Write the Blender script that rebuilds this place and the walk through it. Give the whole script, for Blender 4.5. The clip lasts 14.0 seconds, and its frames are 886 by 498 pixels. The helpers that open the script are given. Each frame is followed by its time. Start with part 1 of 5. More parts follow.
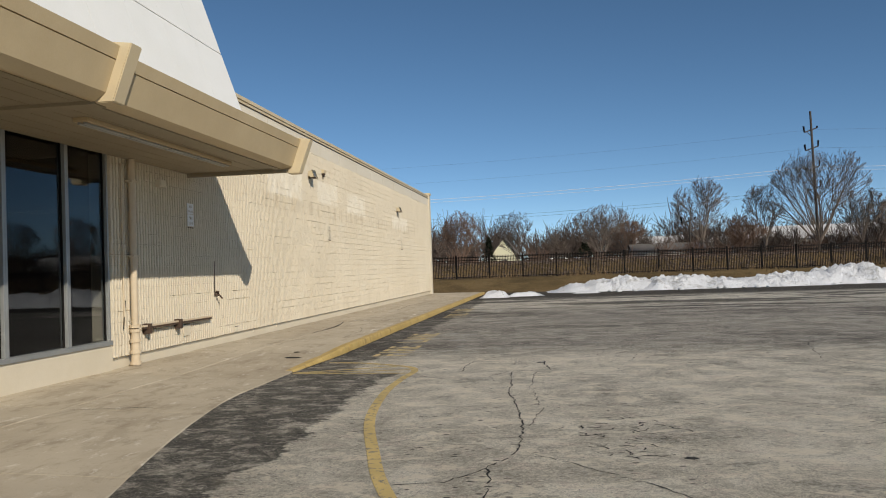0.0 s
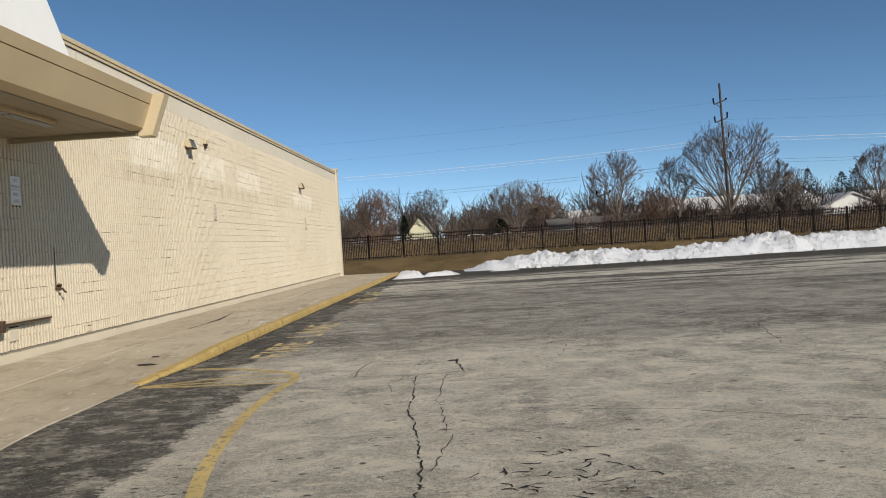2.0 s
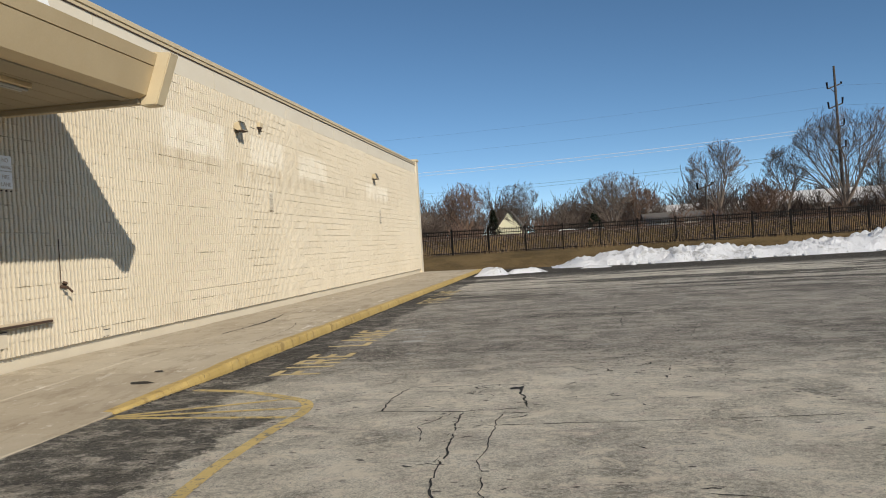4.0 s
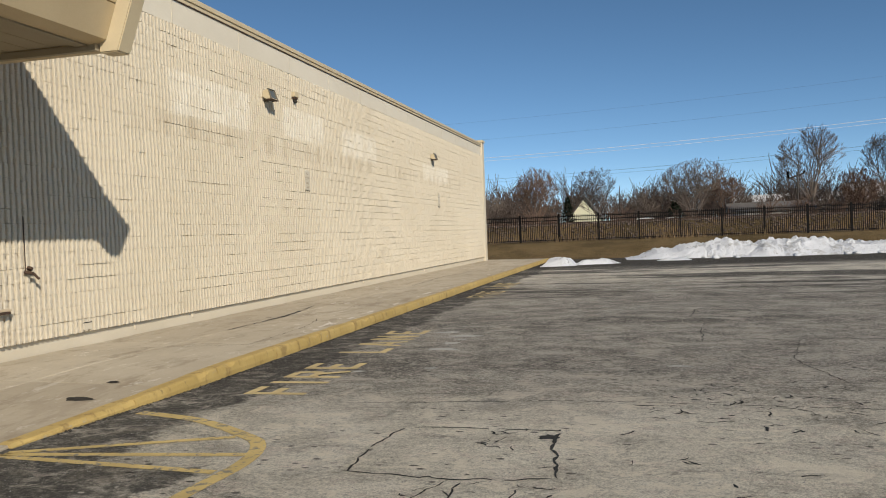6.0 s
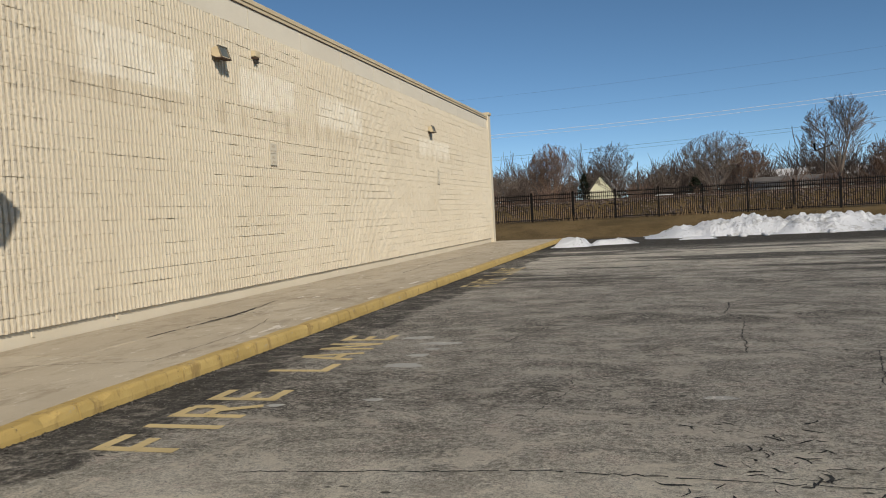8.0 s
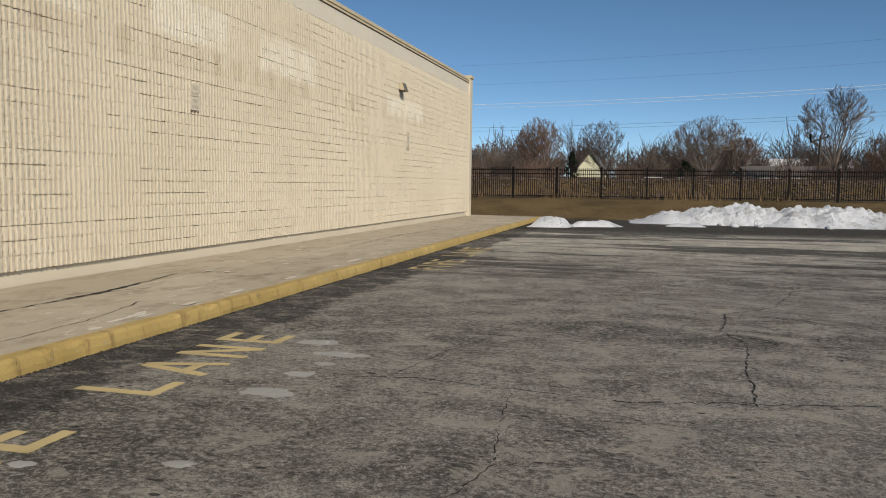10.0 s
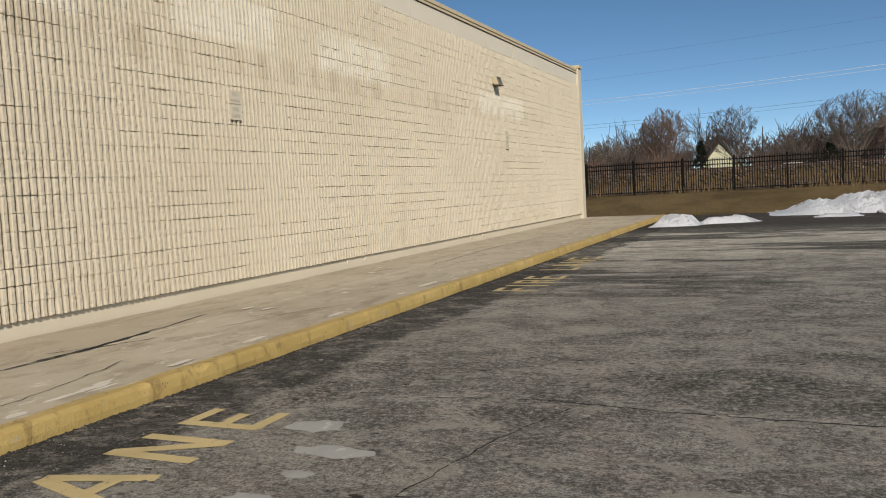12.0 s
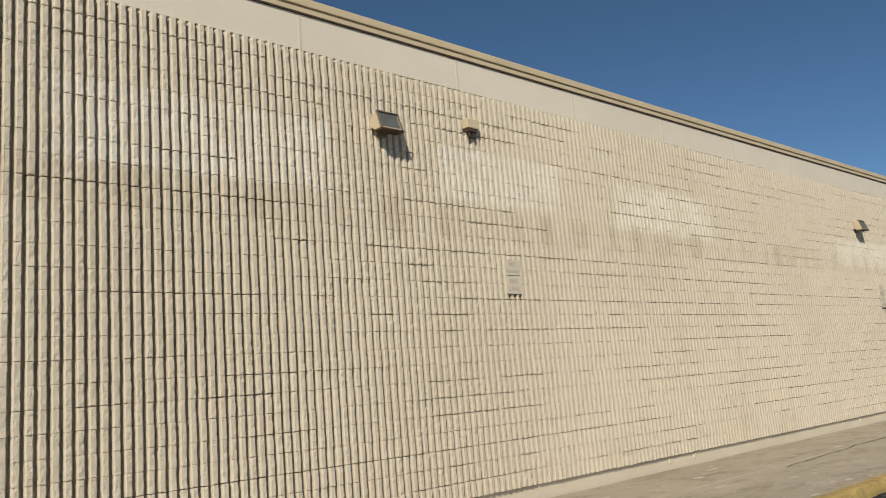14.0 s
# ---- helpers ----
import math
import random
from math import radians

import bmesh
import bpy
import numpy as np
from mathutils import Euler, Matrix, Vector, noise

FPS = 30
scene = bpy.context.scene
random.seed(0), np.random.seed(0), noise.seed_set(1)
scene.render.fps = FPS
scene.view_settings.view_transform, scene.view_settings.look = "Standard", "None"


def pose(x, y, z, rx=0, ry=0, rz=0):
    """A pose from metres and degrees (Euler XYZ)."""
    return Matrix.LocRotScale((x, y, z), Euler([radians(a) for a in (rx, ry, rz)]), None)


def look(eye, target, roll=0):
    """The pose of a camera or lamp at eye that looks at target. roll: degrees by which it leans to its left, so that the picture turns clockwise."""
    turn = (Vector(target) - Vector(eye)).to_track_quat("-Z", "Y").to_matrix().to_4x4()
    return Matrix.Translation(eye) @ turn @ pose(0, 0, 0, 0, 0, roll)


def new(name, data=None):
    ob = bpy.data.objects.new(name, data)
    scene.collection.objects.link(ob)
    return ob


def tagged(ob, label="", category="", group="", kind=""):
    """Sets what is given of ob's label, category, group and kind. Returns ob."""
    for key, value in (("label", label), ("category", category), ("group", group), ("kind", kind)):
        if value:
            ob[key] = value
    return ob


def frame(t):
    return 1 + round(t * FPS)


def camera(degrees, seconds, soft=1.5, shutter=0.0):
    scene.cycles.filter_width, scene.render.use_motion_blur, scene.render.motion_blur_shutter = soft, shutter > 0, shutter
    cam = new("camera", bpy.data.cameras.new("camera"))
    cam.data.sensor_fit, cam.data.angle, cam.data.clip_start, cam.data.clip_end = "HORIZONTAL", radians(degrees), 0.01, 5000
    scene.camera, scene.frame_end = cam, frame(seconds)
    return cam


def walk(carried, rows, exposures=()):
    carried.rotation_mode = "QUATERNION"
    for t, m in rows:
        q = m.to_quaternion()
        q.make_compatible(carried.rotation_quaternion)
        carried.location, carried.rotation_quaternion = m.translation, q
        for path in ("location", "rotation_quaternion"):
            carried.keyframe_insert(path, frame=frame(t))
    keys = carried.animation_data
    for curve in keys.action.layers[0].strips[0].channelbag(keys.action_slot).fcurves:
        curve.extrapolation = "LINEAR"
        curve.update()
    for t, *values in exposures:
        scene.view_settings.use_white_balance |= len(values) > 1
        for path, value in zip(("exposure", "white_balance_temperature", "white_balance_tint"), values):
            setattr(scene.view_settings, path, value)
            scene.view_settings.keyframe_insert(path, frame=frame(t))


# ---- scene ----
cam = camera(57.9, 14.0, 1.0)
PATH = [
    (0, (7.646, -0.25, 1.735), (7.367, 1.73, 1.782), -2.0),
    (0.5, (7.582, 0.483, 1.691), (7.333, 2.467, 1.736), -2.0),
    (1, (7.576, 1.103, 1.701), (7.485, 3.1, 1.753), -3.2),
    (1.5, (7.666, 1.816, 1.702), (7.6, 3.815, 1.721), -2.4),
    (2, (7.723, 2.48, 1.71), (7.644, 4.479, 1.695), -3.5),
    (2.5, (7.828, 3.207, 1.691), (7.651, 5.199, 1.658), -3.7),
    (3, (7.862, 3.955, 1.7), (7.633, 5.942, 1.704), -3.1),
    (3.2, (7.884, 4.255, 1.683), (7.625, 6.238, 1.697), -3.0),
    (5.3, (8.104, 6.926, 1.598), (7.747, 8.893, 1.533), -3.9),
    (5.5, (8.129, 7.198, 1.616), (7.733, 9.158, 1.555), -3.4),
    (6, (8.104, 7.885, 1.614), (7.609, 9.823, 1.577), -2.2),
    (6.5, (8.102, 8.547, 1.619), (7.513, 10.458, 1.594), -2.6),
    (7, (8.104, 9.274, 1.583), (7.507, 11.182, 1.535), -2.9),
    (7.5, (8.067, 9.939, 1.597), (7.515, 11.86, 1.527), -2.9),
    (8, (8.047, 10.663, 1.589), (7.507, 12.587, 1.504), -3.0),
    (8.5, (8.046, 11.352, 1.605), (7.547, 13.285, 1.493), -3.3),
    (9, (8.046, 12.0, 1.6), (7.554, 13.934, 1.466), -1.8),
    (9.2, (8.027, 12.252, 1.607), (7.549, 14.19, 1.471), -0.7),
    (11.3, (8.025, 15.096, 1.516), (7.495, 17.012, 1.303), 1.5),
    (11.5, (7.991, 15.325, 1.545), (7.399, 17.225, 1.345), -0.1),
    (12, (7.919, 16.035, 1.555), (7.114, 17.86, 1.413), -3.1),
    (12.5, (7.778, 16.652, 1.581), (6.865, 18.43, 1.507), -2.8),
    (13, (7.666, 17.307, 1.594), (6.629, 19.017, 1.576), -3.1),
    (13.5, (7.456, 17.984, 1.644), (6.267, 19.582, 1.82), -3.0),
    (14, (7.233, 18.466, 1.665), (5.778, 19.795, 2.01), -4.7),
]
walk(cam, [(t, look(eye, target, roll)) for t, eye, target, roll in PATH],
     [(0, -0.14), (1, 0.0), (1.5, -0.02), (3, 0.02), (6, -0.06), (9, -0.20), (11.5, -0.17), (14, -0.20)])

# ---- light ----
SUN_FROM = Vector((2.30, -2.80, 2.20)).normalized()
sun = new("sun", bpy.data.lights.new("sun", "SUN"))
sun.data.energy, sun.data.angle, sun.data.color = 4.4, radians(0.53), (1.0, 0.91, 0.775)
sun.matrix_world = look(SUN_FROM * 60, (0, 0, 0))
world = bpy.data.worlds.new("sky")
scene.world = world
world.use_nodes = True
sky = world.node_tree.nodes.new("ShaderNodeTexSky")
sky.sky_type, sky.sun_disc = "NISHITA", False
sky.sun_elevation = math.asin(SUN_FROM.z)
sky.sun_rotation = math.atan2(SUN_FROM.x, SUN_FROM.y)
sky.altitude = 2500
sky.air_density, sky.dust_density, sky.ozone_density = 0.65, 0.0, 2.4
back = world.node_tree.nodes["Background"]
back.inputs[1].default_value = 0.102
deep = world.node_tree.nodes.new("ShaderNodeHueSaturation")
deep.inputs["Hue"].default_value = 0.490
deep.inputs["Saturation"].default_value = 1.06
world.node_tree.links.new(sky.outputs[0], deep.inputs["Color"])
world.node_tree.links.new(deep.outputs[0], back.inputs[0])


# ---- materials ----
class Nodes:
    """A small builder of node trees for one material."""

    def __init__(self, name, rough=0.8, metal=0.0, spec=0.3):
        self.mat = bpy.data.materials.new(name)
        self.mat.use_nodes = True
        self.tree = self.mat.node_tree
        self.bsdf = self.tree.nodes["Principled BSDF"]
        self.bsdf.inputs["Roughness"].default_value = rough
        self.bsdf.inputs["Metallic"].default_value = metal
        self.bsdf.inputs["Specular IOR Level"].default_value = spec
        self.geo = self.tree.nodes.new("ShaderNodeNewGeometry")
        self.pos = self.geo.outputs["Position"]

    def link(self, a, b):
        self.tree.links.new(a, b)

    def put(self, socket, value):
        if hasattr(value, "is_linked"):
            self.link(value, socket)
        else:
            socket.default_value = value

    def scaled(self, x, y, z):
        n = self.tree.nodes.new("ShaderNodeVectorMath")
        n.operation = "MULTIPLY"
        self.link(self.pos, n.inputs[0])
        n.inputs[1].default_value = (x, y, z)
        return n.outputs[0]

    def noise(self, scale, detail=4.0, rough=0.6, vector=None, distort=0.0):
        n = self.tree.nodes.new("ShaderNodeTexNoise")
        n.inputs["Scale"].default_value = scale
        n.inputs["Detail"].default_value = detail
        n.inputs["Roughness"].default_value = rough
        n.inputs["Distortion"].default_value = distort
        self.link(vector or self.pos, n.inputs["Vector"])
        return n.outputs["Fac"]

    def voronoi(self, scale, feature="F1", vector=None):
        n = self.tree.nodes.new("ShaderNodeTexVoronoi")
        n.feature = feature
        n.inputs["Scale"].default_value = scale
        self.link(vector or self.pos, n.inputs["Vector"])
        return n.outputs["Distance"]

    def ramp(self, value, a, b, lo=0.0, hi=1.0):
        n = self.tree.nodes.new("ShaderNodeMapRange")
        n.interpolation_type = "SMOOTHSTEP"
        self.put(n.inputs[0], value)
        n.inputs[1].default_value, n.inputs[2].default_value = a, b
        n.inputs[3].default_value, n.inputs[4].default_value = lo, hi
        return n.outputs[0]

    def math(self, op, a, b=0.0):
        n = self.tree.nodes.new("ShaderNodeMath")
        n.operation = op
        self.put(n.inputs[0], a)
        self.put(n.inputs[1], b)
        return n.outputs[0]

    def mix(self, fac, a, b):
        n = self.tree.nodes.new("ShaderNodeMix")
        n.data_type = "RGBA"
        self.put(n.inputs[0], fac)
        for k, c in ((6, a), (7, b)):
            self.put(n.inputs[k], (*c, 1.0) if isinstance(c, tuple) else c)
        return n.outputs[2]

    def tint(self, a, b):
        n = self.tree.nodes.new("ShaderNodeMix")
        n.data_type, n.blend_type = "RGBA", "MULTIPLY"
        n.inputs[0].default_value = 1.0
        self.put(n.inputs[6], a)
        self.put(n.inputs[7], b)
        return n.outputs[2]

    def axis(self, i):
        n = self.tree.nodes.new("ShaderNodeSeparateXYZ")
        self.link(self.pos, n.inputs[0])
        return n.outputs[i]

    def box(self, i, lo, hi, soft, wobble=None):
        v = self.axis(i)
        if wobble is not None:
            v = self.math("ADD", v, wobble)
        return self.math("MULTIPLY", self.ramp(v, lo - soft, lo + soft), self.ramp(v, hi - soft, hi + soft, 1.0, 0.0))

    def random(self):
        return self.tree.nodes.new("ShaderNodeObjectInfo").outputs["Random"]

    def island(self):
        return self.geo.outputs["Random Per Island"]

    def color(self, c):
        self.put(self.bsdf.inputs["Base Color"], (*c, 1.0) if isinstance(c, tuple) else c)

    def bump(self, height, distance, strength=1.0):
        n = self.tree.nodes.new("ShaderNodeBump")
        n.inputs["Strength"].default_value = strength
        n.inputs["Distance"].default_value = distance
        self.link(height, n.inputs["Height"])
        self.link(n.outputs[0], self.bsdf.inputs["Normal"])


def plain(name, a, b, scale, rough=0.8, fine=60.0, relief=0.002, metal=0.0, spec=0.3, stretch=(1, 1, 1)):
    n = Nodes(name, rough, metal, spec)
    v = n.scaled(*stretch)
    big = n.noise(scale, 5, 0.65, v)
    small = n.noise(fine, 3, 0.6, v)
    f = n.math("ADD", n.ramp(big, 0.3, 0.7, 0.0, 0.75), n.ramp(small, 0.3, 0.7, 0.0, 0.25))
    n.color(n.mix(f, a, b))
    n.bump(small, relief)
    return n.mat


def paint_wall(name):
    n = Nodes(name, 0.75, 0.0, 0.25)
    big, mid, fine = n.noise(0.35, 5, 0.6), n.noise(2.3, 5, 0.65), n.noise(45, 4, 0.65)
    streak = n.noise(1.6, 4, 0.6, n.scaled(1, 1.4, 0.18))
    c = n.mix(n.ramp(big, 0.3, 0.7), (0.635, 0.562, 0.432), (0.68, 0.607, 0.475))
    wob = n.math("MULTIPLY", n.math("SUBTRACT", n.noise(2.2, 3, 0.7), 0.5), 0.5)
    ghosts = None
    for y0, y1, z0, z1 in ((20.5, 23.5, 3.95, 4.75), (25.1, 27.5, 4.05, 4.75), (28.8, 31.7, 3.9, 4.65), (37.0, 41.0, 3.7, 4.3)):
        g = n.math("MULTIPLY", n.box(1, y0, y1, 0.1, wob), n.box(2, z0, z1, 0.05))
        ghosts = g if ghosts is None else n.math("MAXIMUM", ghosts, g)
    worn = n.math("MULTIPLY", ghosts, n.ramp(mid, 0.25, 0.62, 0.15, 1.0))
    c = n.mix(worn, c, (0.745, 0.69, 0.575))
    low = n.math("MULTIPLY", n.box(1, 19.5, 43.0, 0.8, wob), n.box(2, 3.55, 3.95, 0.06, None))
    stain = n.math("MULTIPLY", low, n.ramp(streak, 0.4, 0.7))
    c = n.mix(n.math("MULTIPLY", stain, 0.45), c, (0.42, 0.34, 0.23))
    c = n.mix(n.math("MULTIPLY", n.ramp(streak, 0.55, 0.8), 0.22), c, (0.50, 0.41, 0.29))
    c = n.mix(n.math("MULTIPLY", n.ramp(fine, 0.58, 0.8), 0.3), c, (0.42, 0.36, 0.27))
    c = n.mix(n.math("MULTIPLY", n.box(2, 0.0, 0.75, 0.35), n.ramp(mid, 0.4, 0.75, 0.0, 0.35)), c, (0.46, 0.39, 0.29))
    c = n.mix(n.math("MULTIPLY", n.ramp(n.noise(7, 5, 0.8), 0.62, 0.72), 0.35), c, (0.36, 0.29, 0.20))
    n.color(c)
    n.bump(n.math("ADD", fine, n.noise(16, 4, 0.7)), 0.014)
    return n.mat


def asphalt_mat():
    n = Nodes("asphalt", 0.85, 0.0, 0.2)
    streaky = n.scaled(0.8, 1.0, 1.0)
    big, mid = n.noise(0.22, 7, 0.66, streaky), n.noise(1.1, 7, 0.74, streaky, 0.6)
    grit, speck, pebble = n.noise(60, 3, 0.8), n.voronoi(16), n.noise(20, 6, 0.9)
    clot = n.noise(3.2, 8, 0.82, n.scaled(0.8, 1.0, 1.0))
    wob = n.math("MULTIPLY", n.math("SUBTRACT", n.noise(0.6, 6, 0.72), 0.5), 2.2)
    along = n.math("ADD", n.axis(1), wob)
    older = n.math("MULTIPLY", n.ramp(along, 14.0, 17.5), n.ramp(along, 26.0, 36.0, 1.0, 0.25))
    light = n.mix(older, (0.66, 0.645, 0.585), (0.42, 0.412, 0.39))
    dark = n.mix(older, (0.50, 0.488, 0.44), (0.18, 0.177, 0.169))
    c = n.mix(n.ramp(big, 0.36, 0.62), dark, light)
    c = n.mix(n.math("MULTIPLY", n.ramp(mid, 0.50, 0.58), 0.9), c, n.mix(older, (0.74, 0.73, 0.68), (0.52, 0.515, 0.49)))
    c = n.mix(n.math("MULTIPLY", n.ramp(mid, 0.46, 0.37), 0.55), c, n.mix(older, (0.16, 0.155, 0.145), (0.075, 0.074, 0.072)))
    near_wob = n.math("MULTIPLY", n.math("SUBTRACT", n.noise(0.9, 6, 0.75), 0.5), 1.3)
    seal = n.box(0, 2.0, 4.05, 0.10, near_wob)
    near = n.math("MULTIPLY", n.box(0, 2.0, 4.85, 0.04, near_wob), n.box(1, 4.0, 12.9, 0.08, near_wob))
    seal = n.math("MULTIPLY", n.math("MAXIMUM", seal, near), n.ramp(clot, 0.60, 0.47, 0.62, 1.0))
    scuff = n.ramp(n.noise(4.5, 8, 0.85, None, 0.8), 0.54, 0.62, 0.0, 0.26)
    c = n.mix(n.math("MULTIPLY", seal, 0.92), c, n.mix(scuff, (0.050, 0.050, 0.051), (0.40, 0.40, 0.39)))
    blot = n.ramp(n.noise(0.28, 7, 0.70, n.scaled(0.3, 1.2, 1.0)), 0.49, 0.55)
    wet = n.math("MULTIPLY", n.box(1, 27.0, 53.0, 4.0, wob), blot)
    edge = n.math("MULTIPLY", n.box(1, 41.0, 56.0, 2.0, wob), n.ramp(n.noise(0.5, 6, 0.7, n.scaled(0.3, 1.3, 1.0)), 0.30, 0.42))
    stain = n.math("MULTIPLY", n.ramp(n.noise(0.4, 5, 0.65), 0.55, 0.64), 0.38)
    c = n.mix(n.math("MAXIMUM", n.math("MULTIPLY", n.math("MAXIMUM", wet, edge), 0.90), stain), c, (0.052, 0.052, 0.052))
    c = n.mix(n.math("MULTIPLY", n.ramp(clot, 0.52, 0.60), n.ramp(seal, 0.0, 1.0, 0.55, 0.15)), c, (0.66, 0.59, 0.555))
    c = n.mix(n.math("MULTIPLY", n.ramp(pebble, 0.495, 0.43), n.ramp(older, 0.0, 1.0, 0.34, 0.60)), c, (0.060, 0.059, 0.057))
    c = n.mix(n.math("MULTIPLY", n.ramp(pebble, 0.515, 0.57), n.ramp(seal, 0.0, 1.0, 0.72, 0.16)), c, (0.70, 0.69, 0.65))
    c = n.mix(n.math("MULTIPLY", n.ramp(grit, 0.5, 0.44), n.ramp(older, 0.0, 1.0, 0.34, 0.55)), c, (0.045, 0.045, 0.045))
    c = n.mix(n.ramp(speck, 0.14, 0.08, 0.0, 0.45), c, (0.52, 0.51, 0.49))
    scrape = n.noise(1.9, 9, 0.82, n.scaled(0.8, 1.0, 1.0), 0.5)
    dry = n.ramp(n.math("MAXIMUM", wet, edge), 0.1, 0.7, 1.0, 0.12)
    pale = n.math("MULTIPLY", n.math("MULTIPLY", n.ramp(scrape, 0.525, 0.575), n.ramp(seal, 0.0, 1.0, 0.62, 0.22)), dry)
    c = n.mix(pale, c, n.mix(older, (0.74, 0.71, 0.64), (0.52, 0.505, 0.47)))
    c = n.mix(n.math("MULTIPLY", n.ramp(scrape, 0.465, 0.40), n.ramp(older, 0.0, 1.0, 0.36, 0.40)), c, n.mix(older, (0.20, 0.185, 0.16), (0.07, 0.068, 0.064)))
    rough_ground = n.ramp(n.noise(0.55, 4, 0.6), 0.40, 0.56)
    pit = n.math("MULTIPLY", n.ramp(n.voronoi(9.0, "F1", n.scaled(0.55, 1.0, 1.0)), 0.20, 0.13), n.ramp(n.noise(5.0, 3, 0.6), 0.44, 0.52))
    c = n.mix(n.math("MULTIPLY", pit, n.math("MULTIPLY", rough_ground, 0.85)), c, (0.030, 0.029, 0.027))
    chip = n.math("MULTIPLY", n.ramp(n.voronoi(5.5, "F1", n.scaled(0.7, 1.0, 1.3)), 0.13, 0.08), n.ramp(n.noise(1.7, 4, 0.6), 0.50, 0.58))
    c = n.mix(n.math("MULTIPLY", chip, 0.75), c, (0.66, 0.65, 0.61))
    c = n.mix(n.math("MAXIMUM", n.math("MULTIPLY", edge, 0.85), n.math("MULTIPLY", wet, 0.5)), c, (0.045, 0.043, 0.040))
    c = n.tint(c, n.mix(older, (1.19, 1.13, 1.03), (1.02, 0.96, 0.88)))
    n.color(c)
    n.link(n.ramp(edge, 0.2, 0.9, 0.9, 0.72), n.bsdf.inputs["Roughness"])
    n.link(n.ramp(edge, 0.2, 0.9, 0.15, 0.02), n.bsdf.inputs["Specular IOR Level"])
    n.bump(n.math("MULTIPLY", n.math("SUBTRACT", n.math("ADD", grit, pebble), pit), n.ramp(edge, 0.2, 0.8, 1.0, 0.5)), 0.035)
    return n.mat


def concrete_mat(name, a, b, dark):
    n = Nodes(name, 0.85, 0.0, 0.25)
    big, mid, fine = n.noise(0.5, 6, 0.65), n.noise(2.6, 6, 0.7, n.scaled(1.2, 0.5, 1.0)), n.noise(90, 3, 0.6)
    c = n.mix(n.ramp(big, 0.3, 0.7), a, b)
    c = n.mix(n.math("MULTIPLY", n.ramp(mid, 0.50, 0.68), 0.6), c, dark)
    c = n.mix(n.math("MULTIPLY", n.ramp(n.noise(5.5, 5, 0.75), 0.62, 0.78), 0.55), c, (0.74, 0.70, 0.60))
    blotch = n.noise(0.9, 8, 0.72, n.scaled(1.4, 0.6, 1.0), 0.7)
    c = n.mix(n.math("MULTIPLY", n.ramp(blotch, 0.53, 0.60), 0.32), c, dark)
    c = n.mix(n.math("MULTIPLY", n.ramp(n.noise(3.1, 8, 0.8, n.scaled(1.6, 0.7, 1.0)), 0.575, 0.62), 0.6), c, (0.76, 0.71, 0.61))
    c = n.mix(n.math("MULTIPLY", n.ramp(n.noise(24, 4, 0.8), 0.58, 0.68), 0.35), c, dark)
    c = n.mix(n.math("MULTIPLY", n.random(), 0.26), c, dark)
    c = n.mix(n.ramp(fine, 0.55, 0.8, 0.0, 0.3), c, dark)
    n.color(c)
    n.bump(fine, 0.003)
    return n.mat


def worn_paint(name, col, under, cover):
    n = Nodes(name, 0.7, 0.0, 0.3)
    chips = n.noise(9, 6, 0.75)
    c = n.mix(n.ramp(n.noise(1.2, 4, 0.6), 0.3, 0.7), col, tuple(0.78 * k for k in col))
    c = n.mix(n.ramp(chips, cover, cover + 0.06), c, under)
    n.color(c)
    n.bump(chips, 0.004)
    return n.mat


def kerb_paint():
    """Thick layers of ochre paint, scuffed along the top and stained by drips on the face."""
    n = Nodes("kerb_yellow", 0.65, 0.0, 0.3)
    big, fine = n.noise(1.1, 5, 0.65), n.noise(40, 4, 0.7)
    drip = n.noise(5.0, 6, 0.75, n.scaled(1.0, 1.2, 0.35))
    c = n.mix(n.ramp(big, 0.3, 0.7), (0.55, 0.395, 0.145), (0.45, 0.315, 0.105))
    c = n.mix(n.ramp(drip, 0.52, 0.64, 0.0, 0.65), c, (0.24, 0.155, 0.06))
    c = n.mix(n.ramp(n.noise(8, 7, 0.8, n.scaled(1.0, 0.45, 1.0)), 0.60, 0.64, 0.0, 0.85), c, (0.40, 0.35, 0.26))
    c = n.mix(n.ramp(n.noise(11, 7, 0.8), 0.63, 0.66, 0.0, 0.9), c, (0.10, 0.08, 0.055))
    c = n.mix(n.ramp(fine, 0.55, 0.75, 0.0, 0.35), c, (0.28, 0.19, 0.08))
    n.color(c)
    n.bump(n.math("ADD", drip, fine), 0.008)
    return n.mat


def grass_mat():
    n = Nodes("dry_grass", 0.95, 0.0, 0.1)
    a, b, f = n.noise(0.25, 5, 0.65), n.noise(3.0, 5, 0.7), n.noise(30, 3, 0.7)
    c = n.mix(n.ramp(a, 0.35, 0.65), (0.105, 0.074, 0.034), (0.20, 0.138, 0.066))
    c = n.mix(n.ramp(b, 0.5, 0.75, 0.0, 0.7), c, (0.085, 0.074, 0.032))
    c = n.mix(n.ramp(f, 0.5, 0.75, 0.0, 0.5), c, (0.26, 0.20, 0.11))
    n.color(c)
    n.bump(f, 0.06)
    return n.mat


